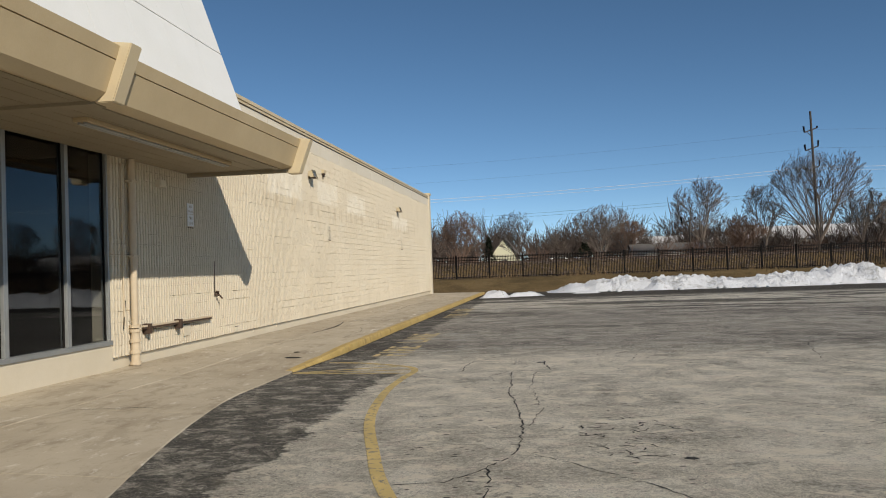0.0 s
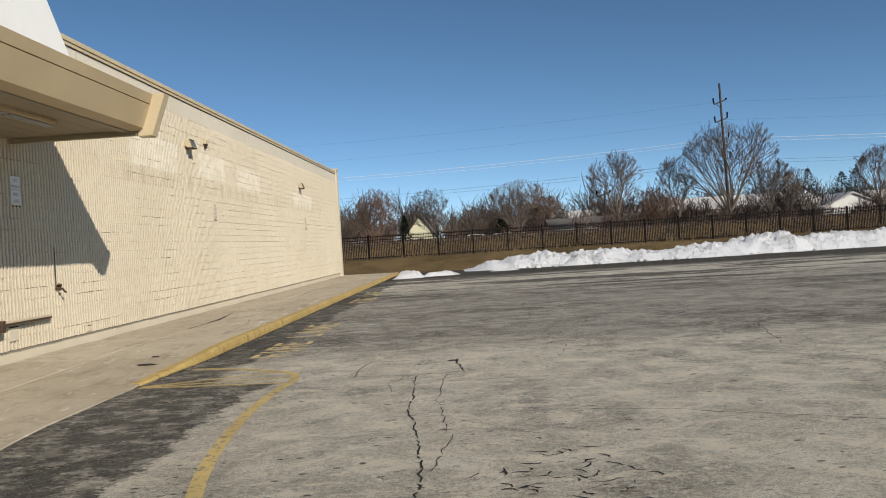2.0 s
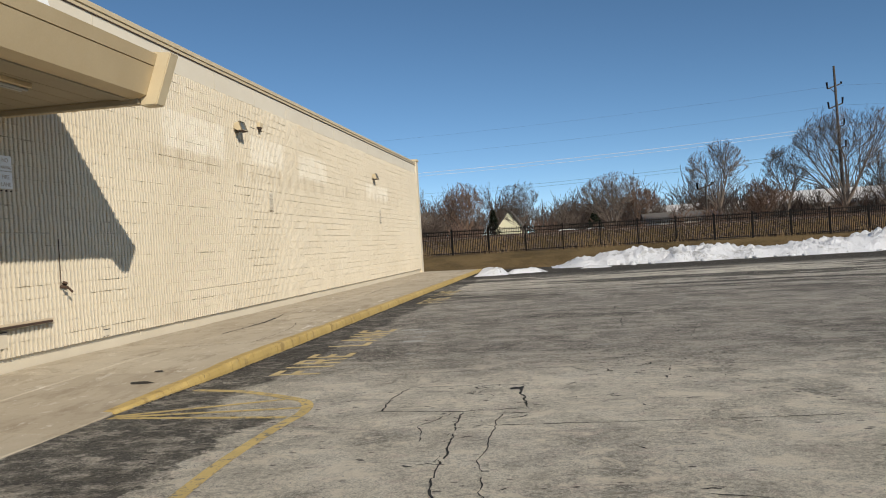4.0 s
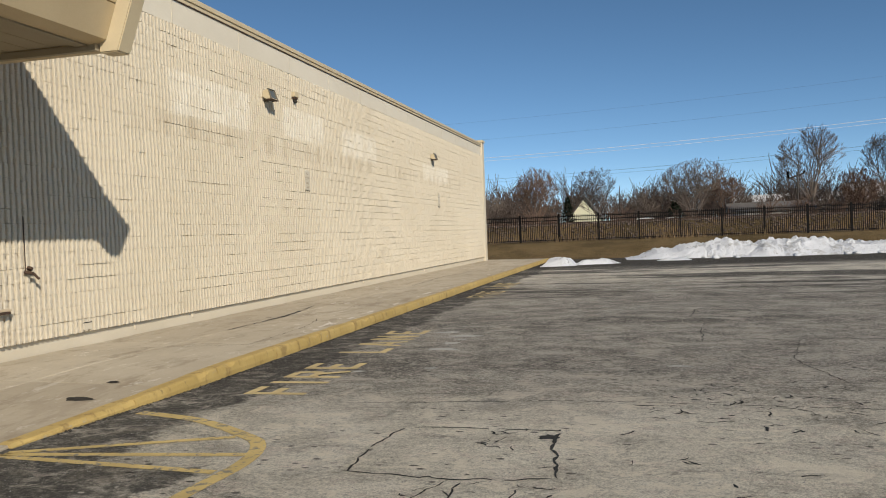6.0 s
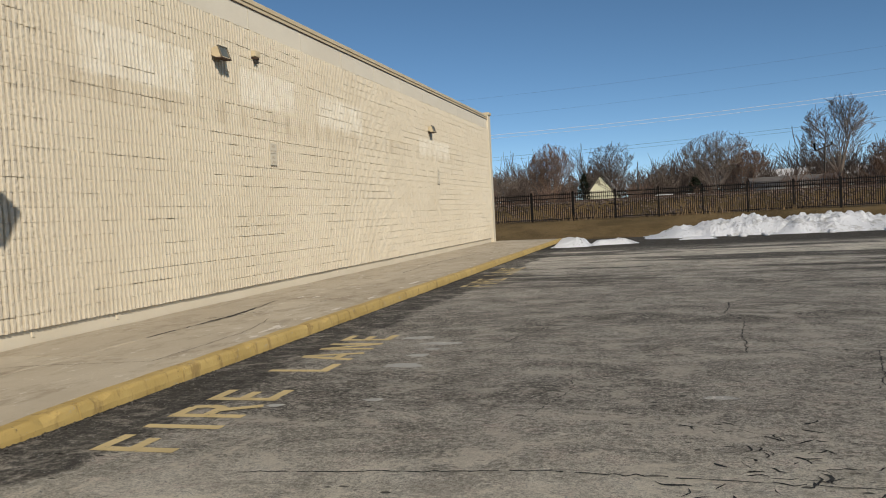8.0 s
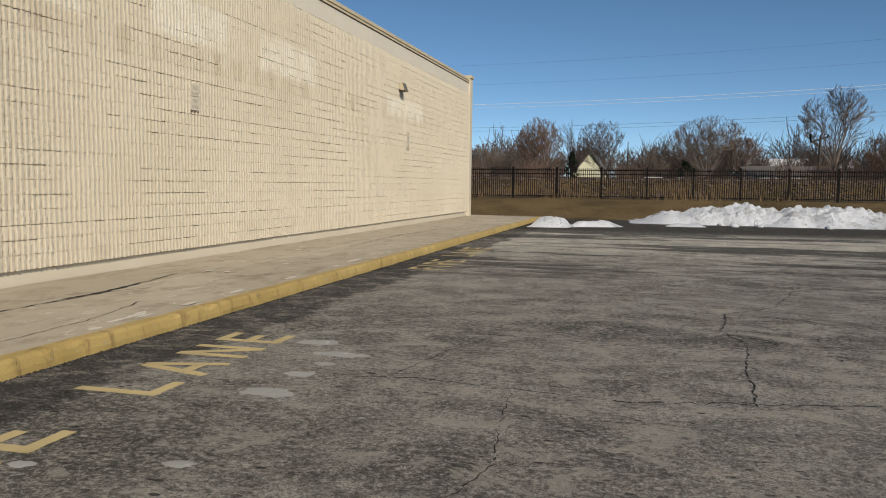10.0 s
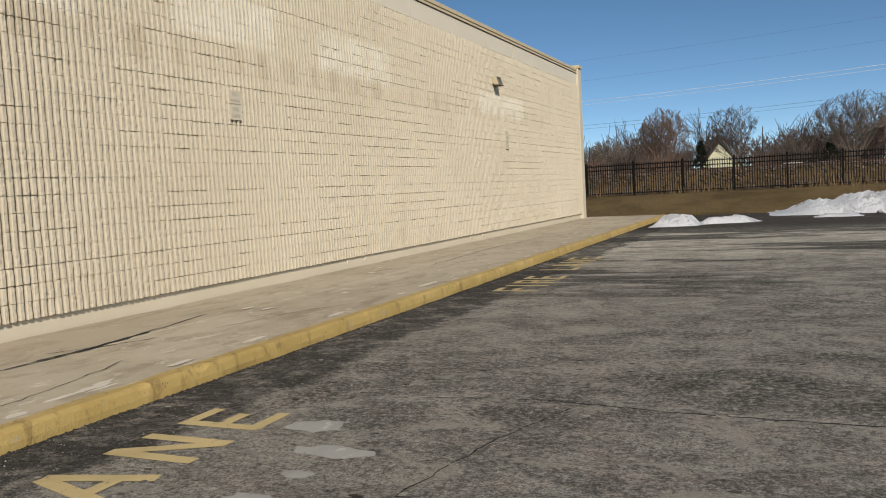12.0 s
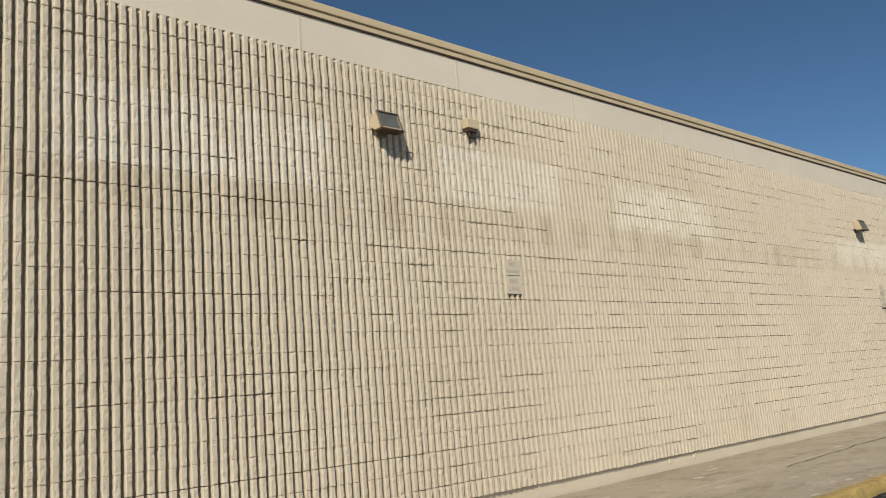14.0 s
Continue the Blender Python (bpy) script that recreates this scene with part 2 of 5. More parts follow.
def snow_mat():
    n = Nodes("snow", 0.6, 0.0, 0.3)
    a, b, g = n.noise(0.9, 8, 0.75, None, 0.6), n.noise(14, 4, 0.65), n.noise(5.0, 6, 0.7)
    c = n.mix(n.ramp(a, 0.54, 0.64, 0.0, 0.75), (0.80, 0.815, 0.845), (0.42, 0.415, 0.40))
    c = n.mix(n.ramp(n.noise(2.6, 8, 0.8), 0.60, 0.67, 0.0, 0.85), c, (0.10, 0.092, 0.08))
    c = n.mix(n.ramp(b, 0.60, 0.72, 0.0, 0.55), c, (0.30, 0.285, 0.26))
    n.color(c)
    n.bump(n.math("ADD", g, n.math("MULTIPLY", b, 0.4)), 0.16)
    return n.mat


def glass_mat():
    n = Nodes("window_glass", 0.02, 0.0, 0.5)
    n.color((0.20, 0.22, 0.23))
    n.bsdf.inputs["Transmission Weight"].default_value = 1.0
    n.bsdf.inputs["IOR"].default_value = 1.5
    return n.mat


def stone_mat():
    n = Nodes("ballast", 0.9, 0.0, 0.2)
    c = n.mix(n.island(), (0.055, 0.040, 0.032), (0.20, 0.156, 0.128))
    n.color(n.mix(n.ramp(n.noise(9, 3), 0.4, 0.7, 0.0, 0.4), c, (0.16, 0.12, 0.09)))
    return n.mat


def twig_mat(name, a, b):
    n = Nodes(name, 0.9, 0.0, 0.15)
    n.color(n.mix(n.noise(1.5, 4), a, b))
    return n.mat


M_WALL = paint_wall("cream_wall_paint")
M_PAINT = plain("smooth_cream_paint", (0.67, 0.60, 0.47), (0.61, 0.54, 0.41), 0.8, 0.6, 40, 0.001)
M_TRIM = plain("tan_trim_paint", (0.55, 0.44, 0.27), (0.48, 0.375, 0.225), 0.9, 0.5, 50, 0.001)
M_CAP = plain("pale_cap_paint", (0.62, 0.52, 0.34), (0.55, 0.45, 0.29), 1.2, 0.5, 50, 0.001)
# tan soffit paint, darkened to carry part of the shade under the canopy
M_SOFFIT = plain("shaded_soffit_paint", (0.33, 0.28, 0.195), (0.27, 0.225, 0.155), 0.7, 0.6, 40, 0.001)
M_WHITE = plain("white_panel", (0.80, 0.80, 0.78), (0.74, 0.74, 0.71), 0.5, 0.5, 30, 0.001)
M_SEAM = plain("grey_seam", (0.30, 0.31, 0.33), (0.22, 0.23, 0.25), 2.0, 0.6)
M_DARK = plain("dark_gap", (0.03, 0.027, 0.022), (0.05, 0.042, 0.035), 3.0, 0.9)
M_ASPHALT = asphalt_mat()
M_CRACK = plain("crack_fill", (0.018, 0.018, 0.018), (0.04, 0.039, 0.037), 4.0, 0.95)
M_CONCRETE = concrete_mat("sidewalk_concrete", (0.46, 0.395, 0.295), (0.56, 0.49, 0.375), (0.27, 0.215, 0.15))
M_KERB = kerb_paint()
M_LINE = worn_paint("line_yellow", (0.60, 0.45, 0.18), (0.20, 0.185, 0.15), 0.53)
M_LETTER = worn_paint("letter_yellow", (0.64, 0.50, 0.25), (0.14, 0.135, 0.12), 0.60)
M_GRIT = plain("pale_grit", (0.45, 0.44, 0.41), (0.16, 0.155, 0.15), 9.0, 0.9)
M_GRASS, M_SNOW, M_GLASS, M_STONE = grass_mat(), snow_mat(), glass_mat(), stone_mat()
M_METAL = plain("pale_aluminium", (0.42, 0.43, 0.42), (0.35, 0.36, 0.35), 3.0, 0.45, 60, 0.0005, 0.6)
M_IRON = plain("black_iron", (0.007, 0.0065, 0.006), (0.014, 0.012, 0.011), 3.0, 0.75, spec=0.1)
M_RUST = plain("rusty_steel", (0.09, 0.055, 0.035), (0.05, 0.035, 0.028), 6.0, 0.8)
M_BRONZE = plain("bronze_lamp", (0.26, 0.225, 0.17), (0.18, 0.15, 0.11), 6.0, 0.45, 60, 0.0005, 0.3)
M_LENS = plain("dusty_lens", (0.15, 0.16, 0.145), (0.10, 0.105, 0.095), 9.0, 0.2)
M_PIPE = plain("pipe_paint", (0.60, 0.50, 0.36), (0.53, 0.43, 0.30), 2.0, 0.5)
M_SIGN = plain("sign_plate", (0.66, 0.60, 0.48), (0.60, 0.54, 0.42), 5.0, 0.6)
M_INK = plain("sign_ink", (0.40, 0.33, 0.24), (0.46, 0.38, 0.28), 8.0, 0.7)
M_BARK = twig_mat("bark", (0.085, 0.068, 0.055), (0.16, 0.135, 0.115))
M_TWIG = twig_mat("twigs", (0.155, 0.122, 0.098), (0.25, 0.205, 0.17))
M_TWIG_RED = twig_mat("reddish_twigs", (0.17, 0.11, 0.08), (0.26, 0.175, 0.125))
M_WOODS = twig_mat("far_twigs", (0.105, 0.080, 0.065), (0.17, 0.132, 0.108))
M_EVERGREEN = twig_mat("evergreen", (0.018, 0.026, 0.016), (0.035, 0.045, 0.025))
M_STRAW = twig_mat("straw", (0.15, 0.10, 0.055), (0.25, 0.175, 0.095))
M_WOOD = plain("weathered_pole", (0.15, 0.12, 0.10), (0.22, 0.185, 0.155), 3.0, 0.85, 40, 0.004, stretch=(1, 1, 0.1))
M_POLE = plain("dark_pole", (0.060, 0.052, 0.046), (0.095, 0.082, 0.072), 3.0, 0.85, 40, 0.004, stretch=(1, 1, 0.1))
M_BAND = plain("pale_band_paint", (0.75, 0.685, 0.555), (0.68, 0.615, 0.49), 0.7, 0.6, 40, 0.001, stretch=(1, 0.4, 1))
# aluminium wire, its sun gleam painted as a near-white matt colour
M_WIRE = plain("sunlit_aluminium_wire", (0.88, 0.89, 0.90), (0.82, 0.83, 0.85), 1.0, 0.5, 30, 0.0002)
M_WIRE_DARK = plain("dark_wire", (0.06, 0.07, 0.08), (0.08, 0.09, 0.10), 1.0, 0.6)
M_CREAM = plain("house_siding", (0.74, 0.72, 0.52), (0.66, 0.64, 0.46), 1.0, 0.7)
M_ROOF = plain("shingle_roof", (0.10, 0.09, 0.085), (0.15, 0.14, 0.13), 2.0, 0.9)
M_TIN = plain("pale_metal_roof", (0.55, 0.54, 0.52), (0.46, 0.45, 0.44), 0.5, 0.55)
M_GREY = plain("grey_cladding", (0.30, 0.28, 0.26), (0.38, 0.36, 0.33), 0.5, 0.7)
# near-black colour paints in the gloom of the unlit rooms
M_INSIDE = plain("unlit_interior_black", (0.018, 0.018, 0.019), (0.03, 0.03, 0.03), 0.5, 0.9)


# ---- mesh helpers ----
def box(bm, x0, x1, y0, y1, z0, z1, bevel=0.0):
    r = bmesh.ops.create_cube(bm, size=1.0)
    bmesh.ops.scale(bm, vec=(x1 - x0, y1 - y0, z1 - z0), verts=r["verts"])
    bmesh.ops.translate(bm, vec=((x0 + x1) / 2, (y0 + y1) / 2, (z0 + z1) / 2), verts=r["verts"])
    if bevel:
        edges = list({e for v in r["verts"] for e in v.link_edges})
        bmesh.ops.bevel(bm, geom=edges, offset=bevel, segments=2, affect="EDGES", profile=0.6)


def tube(bm, a, b, r0, r1=None, n=10):
    a, b = Vector(a), Vector(b)
    d = b - a
    m = Matrix.Translation((a + b) / 2) @ d.to_track_quat("Z", "Y").to_matrix().to_4x4()
    bmesh.ops.create_cone(bm, cap_ends=True, segments=n, radius1=r0, radius2=r0 if r1 is None else r1, depth=d.length, matrix=m)


def prism(bm, profile, y0, y1):
    """A closed profile of (x, z) drawn out along y."""
    a = [bm.verts.new((x, y0, z)) for x, z in profile]
    b = [bm.verts.new((x, y1, z)) for x, z in profile]
    k = len(profile)
    bm.faces.new(a), bm.faces.new(b[::-1])
    for i in range(k):
        bm.faces.new((a[i], b[i], b[(i + 1) % k], a[(i + 1) % k]))
    bmesh.ops.recalc_face_normals(bm, faces=bm.faces[:])


def mesh_ob(name, bm, material, smooth=False):
    me = bpy.data.meshes.new(name)
    bm.to_mesh(me)
    bm.free()
    me.materials.append(material)
    if smooth:
        me.polygons.foreach_set("use_smooth", [True] * len(me.polygons))
    return new(name, me)


def raw_ob(name, verts, faces, material, smooth=False):
    me = bpy.data.meshes.new(name)
    me.from_pydata(verts, [], faces)
    me.materials.append(material)
    if smooth:
        me.polygons.foreach_set("use_smooth", [True] * len(me.polygons))
    me.update()
    return new(name, me)


def part(name, bm, material, parent, label="", smooth=False):
    ob = mesh_ob(name, bm, material, smooth)
    ob.parent = parent
    return tagged(ob, label)


def boxpart(name, parent, material, dims, label="", bevel=0.0):
    bm = bmesh.new()
    box(bm, *dims, bevel=bevel)
    return part(name, bm, material, parent, label)


def tubepart(name, parent, material, a, b, r, r1=None, label="", n=12):
    bm = bmesh.new()
    tube(bm, a, b, r, r1, n)
    return part(name, bm, material, parent, label, False)


def thing(name, label, category, group="", kind="", at=(0, 0, 0)):
    ob = new(name)
    ob.location = at
    return tagged(ob, label, category, group, kind)


def structure(ob, label, category):
    return tagged(ob, label, category, kind="structure")


def smooth01(v, a, b):
    k = min(1.0, max(0.0, (v - a) / (b - a)))
    return k * k * (3 - 2 * k)


# ---- ground, lot, pavement ----
def fence_line(x):
    return 58.0 + 0.08 * x


def ground_height(x, y):
    u = y - 0.08 * x
    h = -0.06 + 0.91 * smooth01(u, 50.5, 57.5)
    h += 1.10 * smooth01(u, 62.0, 66.5) - 0.80 * smooth01(u, 72.0, 77.0)
    return h


def make_ground():
    xs = [-1500, -600, -250, -120, -80] + [-60 + 2.5 * i for i in range(61)] + [110, 150, 250, 600, 1500]
    us = [-1500, -500, -150, -60, -20, 0, 30, 48] + [50 + 0.5 * i for i in range(60)] + [85, 95, 110, 130, 160, 220, 400, 900, 2500]
    verts, faces = [], []
    for u in us:
        for x in xs:
            y = u + 0.08 * x
            h = ground_height(x, y)
            if 50 < u < 80 and abs(x) < 100:
                h += 0.07 * noise.noise((x * 0.5, y * 0.5, 0)) * smooth01(u, 50.5, 53)
            verts.append((x, y, h))
    k = len(xs)
    for j in range(len(us) - 1):
        for i in range(k - 1):
            a = j * k + i
            faces.append((a, a + 1, a + 1 + k, a + k))
    return structure(raw_ob("ground", verts, faces, M_GRASS, True), "dry brown winter grass rising to the fence", "ground")


make_ground()


def make_lot():
    verts, faces = [], []
    xs = [-40, 2.2] + [3 + i for i in range(0, 70)] + [90, 120]
    for x in xs:
        edge = 50.6 + 0.08 * x + 0.35 * noise.noise((x * 0.6, 3.0, 0))
        verts += [(x, -70, 0), (x, 20, 0), (x, 46, 0), (x, edge, 0.0), (x, edge + 0.15, -0.1)]
    for i in range(len(xs) - 1):
        for j in range(4):
            a = i * 5 + j
            faces.append((a, a + 5, a + 6, a + 1))
    return structure(raw_ob("road", verts, faces, M_ASPHALT), "worn grey asphalt parking lot with patches and stains", "asphalt")


make_lot()


def pave_edge(y):
    """Where the pavement ends towards the lot."""
    return 3.02 + 0.115 * max(0.0, 10.8 - y) ** 1.35 * (1 if y > 2 else 1) + 0.13 * smooth01(y, 13.0, 16.0)


def kerb_height(y):
    return 0.015 + 0.135 * smooth01(y, 12.6, 17.0)


def pave_height(x, y):
    k = min(1.0, max(0.0, x / 2.8))
    return 0.17 * (1 - k) + kerb_height(y) * k


PAVE_END = 49.6
pavement = structure(new("pavement"), "stained concrete sidewalk along the store wall", "sidewalk")
pave_base = boxpart("bedding", pavement, M_CONCRETE, (-0.065, 2.4, -12.0, PAVE_END - 0.05, -0.10, 0.008))


def slab(x0, x1, y0, y1, outer):
    """One concrete bay with softly rounded rims; the outer bays follow the kerb line."""
    n, g = 4, 0.012
    verts, faces = [], []
    for j in range(n + 1):
        y = y0 + g / 2 + (y1 - y0 - g) * j / n
        a = x0 + g / 2
        b = (pave_edge(y) - (0.16 if y > 13.3 else 0.0) - 0.004) if outer else x1 - g / 2
        for x, dz in ((a, -0.12), (a, -0.012), (a + 0.012, 0.0), (b - 0.012, 0.0), (b, -0.012), (b, -0.12)):
            d = 0.01 if (j in (0, n) and dz == 0.0) else 0.0
            verts.append((x, y, pave_height(x, y) + dz - d))
    for j in range(n):
        for i in range(5):
            k = j * 6 + i
            faces.append((k, k + 1, k + 7, k + 6))
    faces.append((5, 4, 3, 2, 1, 0)[::-1])
    k = n * 6
    faces.append((k + 5, k + 4, k + 3, k + 2, k + 1, k))
    ob = raw_ob("slab", verts, faces, M_CONCRETE)
    bm = bmesh.new()
    bm.from_mesh(ob.data)
    bmesh.ops.recalc_face_normals(bm, faces=bm.faces[:])
    bm.to_mesh(ob.data)
    bm.free()
    ob.parent = pavement


y = -12.0
while y < PAVE_END - 0.1:
    y2 = min(PAVE_END, y + 3.05)
    slab(-0.055, 1.32, y, y2, False)
    slab(1.32, 2.9, y, y2, True)
    y = y2

kerb = structure(new("kerb"), "chipped yellow painted concrete kerb", "kerb")


def kerb_stone(y0, y1):
    n = 22
    verts, faces = [], []
    for j in range(n + 1):
        y = y0 + 0.006 + (y1 - y0 - 0.012) * j / n
        e, h = pave_edge(y), kerb_height(y) + 0.006
        w = 0.022 * noise.noise((y * 2.3, 1.0, 0.0))
        r = min(0.03, h * 0.5)
        chip = max(0.0, noise.noise((y * 3.1, 7.0, 0.0)) - 0.08) * 0.13
        chip = min(chip, 0.05)
        foot = 0.015 - 0.05 * max(0.0, noise.noise((y * 1.7, 3.0, 0.0)) + 0.15)
        wide = 0.16 + 0.035 * noise.noise((y * 1.9, 11.0, 0.0))
        prof = ((e - wide, -0.1), (e - wide, h - 0.001), (e - wide + 0.01, h), (e - r - chip, h), (e - r * 0.3 - chip * 0.7, h - r * 0.35),
                (e + w * 0.4, h - r - chip * 0.6), (e + 0.012 + w * 0.6, h * 0.35), (e + foot, -0.1))
        verts += [(x, y, z) for x, z in prof]
    for j in range(n):
        for i in range(7):
            k = j * 8 + i
            faces.append((k, k + 8, k + 9, k + 1))
    faces.append(tuple(range(8)))
    faces.append(tuple(n * 8 + i for i in range(7, -1, -1)))
    ob = raw_ob("kerb_stone", verts, faces, M_KERB)
    bm = bmesh.new()
    bm.from_mesh(ob.data)
    bmesh.ops.recalc_face_normals(bm, faces=bm.faces[:])
    bm.to_mesh(ob.data)
    bm.free()
    ob.parent = kerb


y = 13.3
while y < PAVE_END - 0.1:
    y2 = min(PAVE_END, y + 1.52)
    kerb_stone(y, y2)
    y = y2


# ---- painted lines and letters ----
def ribbon(points, width, z=0.005, jitter=0.0, seed=0, step=0.12):
    """Vertices and faces of a flat strip along a line of points."""
    rnd = random.Random(seed)
    dense = []
    for (ax, ay), (bx, by) in zip(points, points[1:]):
        k = max(1, int(math.hypot(bx - ax, by - ay) / step))
        dense += [(ax + (bx - ax) * i / k, ay + (by - ay) * i / k) for i in range(k)]
    dense.append(points[-1])
    if jitter:
        off, out = 0.0, []
        for x, y in dense:
            off = 0.75 * off + rnd.uniform(-jitter, jitter)
            out.append((x + off, y + off * rnd.uniform(0.3, 1.0) * rnd.choice((-1, 1))))
        dense = out
    verts, faces = [], []
    for i, (x, y) in enumerate(dense):
        ax, ay = dense[max(0, i - 1)]
        bx, by = dense[min(len(dense) - 1, i + 1)]
        d = math.hypot(bx - ax, by - ay) or 1.0
        w = width / 2 * (rnd.uniform(0.35, 1.3) if jitter else 1.0)
        if jitter and i in (0, len(dense) - 1):
            w *= 0.2
        nx, ny = -(by - ay) / d * w, (bx - ax) / d * w
        verts += [(x + nx, y + ny, z), (x - nx, y - ny, z)]
        if i:
            k = 2 * i
            faces.append((k - 2, k - 1, k + 1, k))
    return verts, faces


def curve_points(points, n=6):
    """A smooth line through a few points."""
    p = [points[0]] + list(points) + [points[-1]]
    out = []
    for i in range(1, len(p) - 2):
        for k in range(n):
            t = k / n
            out.append(tuple(0.5 * (2 * p[i][c] + (p[i + 1][c] - p[i - 1][c]) * t + (2 * p[i - 1][c] - 5 * p[i][c] + 4 * p[i + 1][c] - p[i + 2][c]) * t * t
                                    + (3 * p[i][c] - p[i - 1][c] - 3 * p[i + 1][c] + p[i + 2][c]) * t ** 3) for c in (0, 1)))
    out.append(points[-1])
    return out


def line_mark(points, width, label):
    v, f = ribbon(points, width, 0.005)
    return structure(raw_ob("trim_line", v, f, M_LINE), label, "road marking")


line_mark(curve_points([(7.4, 3.2), (6.30, 5.79), (5.84, 7.28), (5.41, 9.0), (5.18, 10.9), (5.16, 12.3), (5.2, 13.1), (5.08, 13.6), (4.8, 13.9), (4.07, 14.38), (3.30, 14.62)]), 0.125,
          "faded yellow painted line curving to the kerb")
for a, b in (((5.10, 12.90), (3.08, 13.08)), ((4.75, 13.84), (3.10, 13.18)), ((5.10, 13.35), (3.10, 13.13))):
    line_mark([a, b], 0.085, "thin yellow hatch stripe beside the kerb")

# strokes of each letter in a cell one wide and one high
STROKES = {
    "F": (((0.1, 0), (0.1, 1)), ((0.0, 0.92), (1, 0.92)), ((0.1, 0.52), (0.8, 0.52))),
    "I": (((0.5, 0), (0.5, 1)),),
    "R": (((0.1, 0), (0.1, 1)), ((0.1, 0.92), (0.78, 0.92)), ((0.78, 0.94), (0.88, 0.72)), ((0.88, 0.72), (0.78, 0.5)), ((0.1, 0.5), (0.8, 0.5)), ((0.5, 0.5), (0.95, 0.0))),
    "E": (((0.1, 0), (0.1, 1)), ((0.0, 0.92), (1, 0.92)), ((0.1, 0.5), (0.8, 0.5)), ((0.0, 0.08), (1, 0.08))),
    "L": (((0.1, 0), (0.1, 1)), ((0.0, 0.08), (1, 0.08))),
    "A": (((0.0, 0), (0.48, 1)), ((0.52, 1), (1.0, 0)), ((0.2, 0.32), (0.8, 0.32))),
    "N": (((0.08, 0), (0.08, 1)), ((0.1, 0.95), (0.9, 0.05)), ((0.92, 0), (0.92, 1))),
}


def road_letter(ch, y0, width, base=4.58, tall=0.70):
    verts, faces = [], []
    for i, stroke in enumerate(STROKES[ch]):
        pts = [(base - v * tall, y0 + u * width) for u, v in stroke]
        vs, fs = ribbon(pts, 0.105, 0.0045 + 0.0012 * i)
        faces += [tuple(len(verts) + k for k in q) for q in fs]
        verts += vs
    ob = raw_ob("painted_letter", verts, faces, M_LETTER)
    ob.parent = None
    return ob


for word, start, base in (("FIRE", 15.55, 4.60), ("LANE", 18.40, 4.54), ("FIRE", 27.45, 4.36), ("LANE", 30.35, 4.24)):
    holder = structure(new("road_marking"), "worn yellow stencilled words " + word + " beside the kerb", "road marking")
    y = start
    for ch in word:
        w = 0.12 if ch == "I" else 0.40
        road_letter(ch, y, w, base).parent = holder
        y += (0.36 if ch == "I" else 0.60 if word == "FIRE" else 0.67)


# ---- cracks and patches in the asphalt ----
def crack(points, width, seed, jitter=0.02):
    v, f = ribbon(points, width * 0.85, 0.004, jitter, seed, 0.06)
    gaps = random.Random(seed + 500)
    return v, [q for q in f if gaps.random() > 0.08]


CRACKS = [
    ([(7.1, 4.5), (7.01, 6.65), (7.25, 7.3), (7.2, 8.6), (6.95, 10.8), (6.86, 12.9)], 0.021),
    ([(7.3, 8.4), (7.42, 9.6), (7.18, 11.2), (7.25, 12.9)], 0.012),
    ([(7.25, 7.3), (7.6, 6.9), (8.3, 6.2), (8.9, 5.2)], 0.014),
    ([(7.01, 6.65), (6.7, 6.2), (6.2, 6.1)], 0.018),
    ([(7.03, 12.34), (8.4, 12.36), (9.72, 12.41), (12.5, 12.6), (17.0, 12.3)], 0.016),
    ([(5.3, 15.2), (7.31, 15.45), (10.62, 15.23), (14.0, 15.4), (21.0, 15.0)], 0.016),
    ([(8.7, 10.4), (9.57, 10.14), (11.2, 9.3), (13.4, 9.0)], 0.016),
    ([(6.1, 14.28), (6.0, 13.6), (6.05, 13.05), (6.8, 12.95), (7.45, 13.05)], 0.022),
    ([(6.04, 14.3), (6.7, 14.33), (7.35, 14.29)], 0.022),
    ([(7.36, 14.35), (7.41, 13.7), (7.48, 13.04)], 0.04),
    ([(6.8, 12.95), (6.55, 12.4), (6.7, 11.8)], 0.014),
    ([(5.68, 19.4), (6.2, 19.5), (7.1, 19.37), (7.9, 19.25), (9.8, 19.7), (12.5, 19.5)], 0.019),
    ([(5.27, 21.45), (6.12, 21.57), (7.3, 21.43), (8.3, 21.4), (9.3, 21.47), (13.0, 21.2)], 0.016),
    ([(10.12, 26.45), (9.65, 24.66), (8.95, 23.8), (8.78, 22.6), (8.94, 21.84), (8.84, 20.66), (8.79, 19.4)], 0.020),
    ([(8.9, 22.3), (9.6, 21.9), (10.4, 22.0)], 0.02),
    ([(9.0, 23.8), (10.2, 23.4), (11.4, 23.9)], 0.02),
    ([(6.0, 19.55), (6.15, 20.4), (6.5, 21.5)], 0.012),
    ([(7.0, 16.8), (7.2, 17.7), (7.0, 19.4)], 0.010),
    ([(10.0, 16.4), (9.7, 17.8), (10.1, 19.6)], 0.014),
    ([(11.5, 30.0), (13.0, 27.5), (14.2, 25.0), (14.0, 22.0)], 0.025),
    ([(4.7, 30.5), (8.5, 30.2), (14.0, 30.8)], 0.03),
    ([(16.0, 38.0), (19.0, 33.0), (20.0, 28.0)], 0.03),
    ([(14.0, 18.0), (12.5, 16.5), (12.0, 14.0), (12.6, 12.5)], 0.016),
]
for i, (pts, w) in enumerate(CRACKS):
    v, f = crack(pts, w, 11 + i)
    structure(raw_ob("crack", v, f, M_CRACK), "jagged dark crack in the asphalt", "crack")


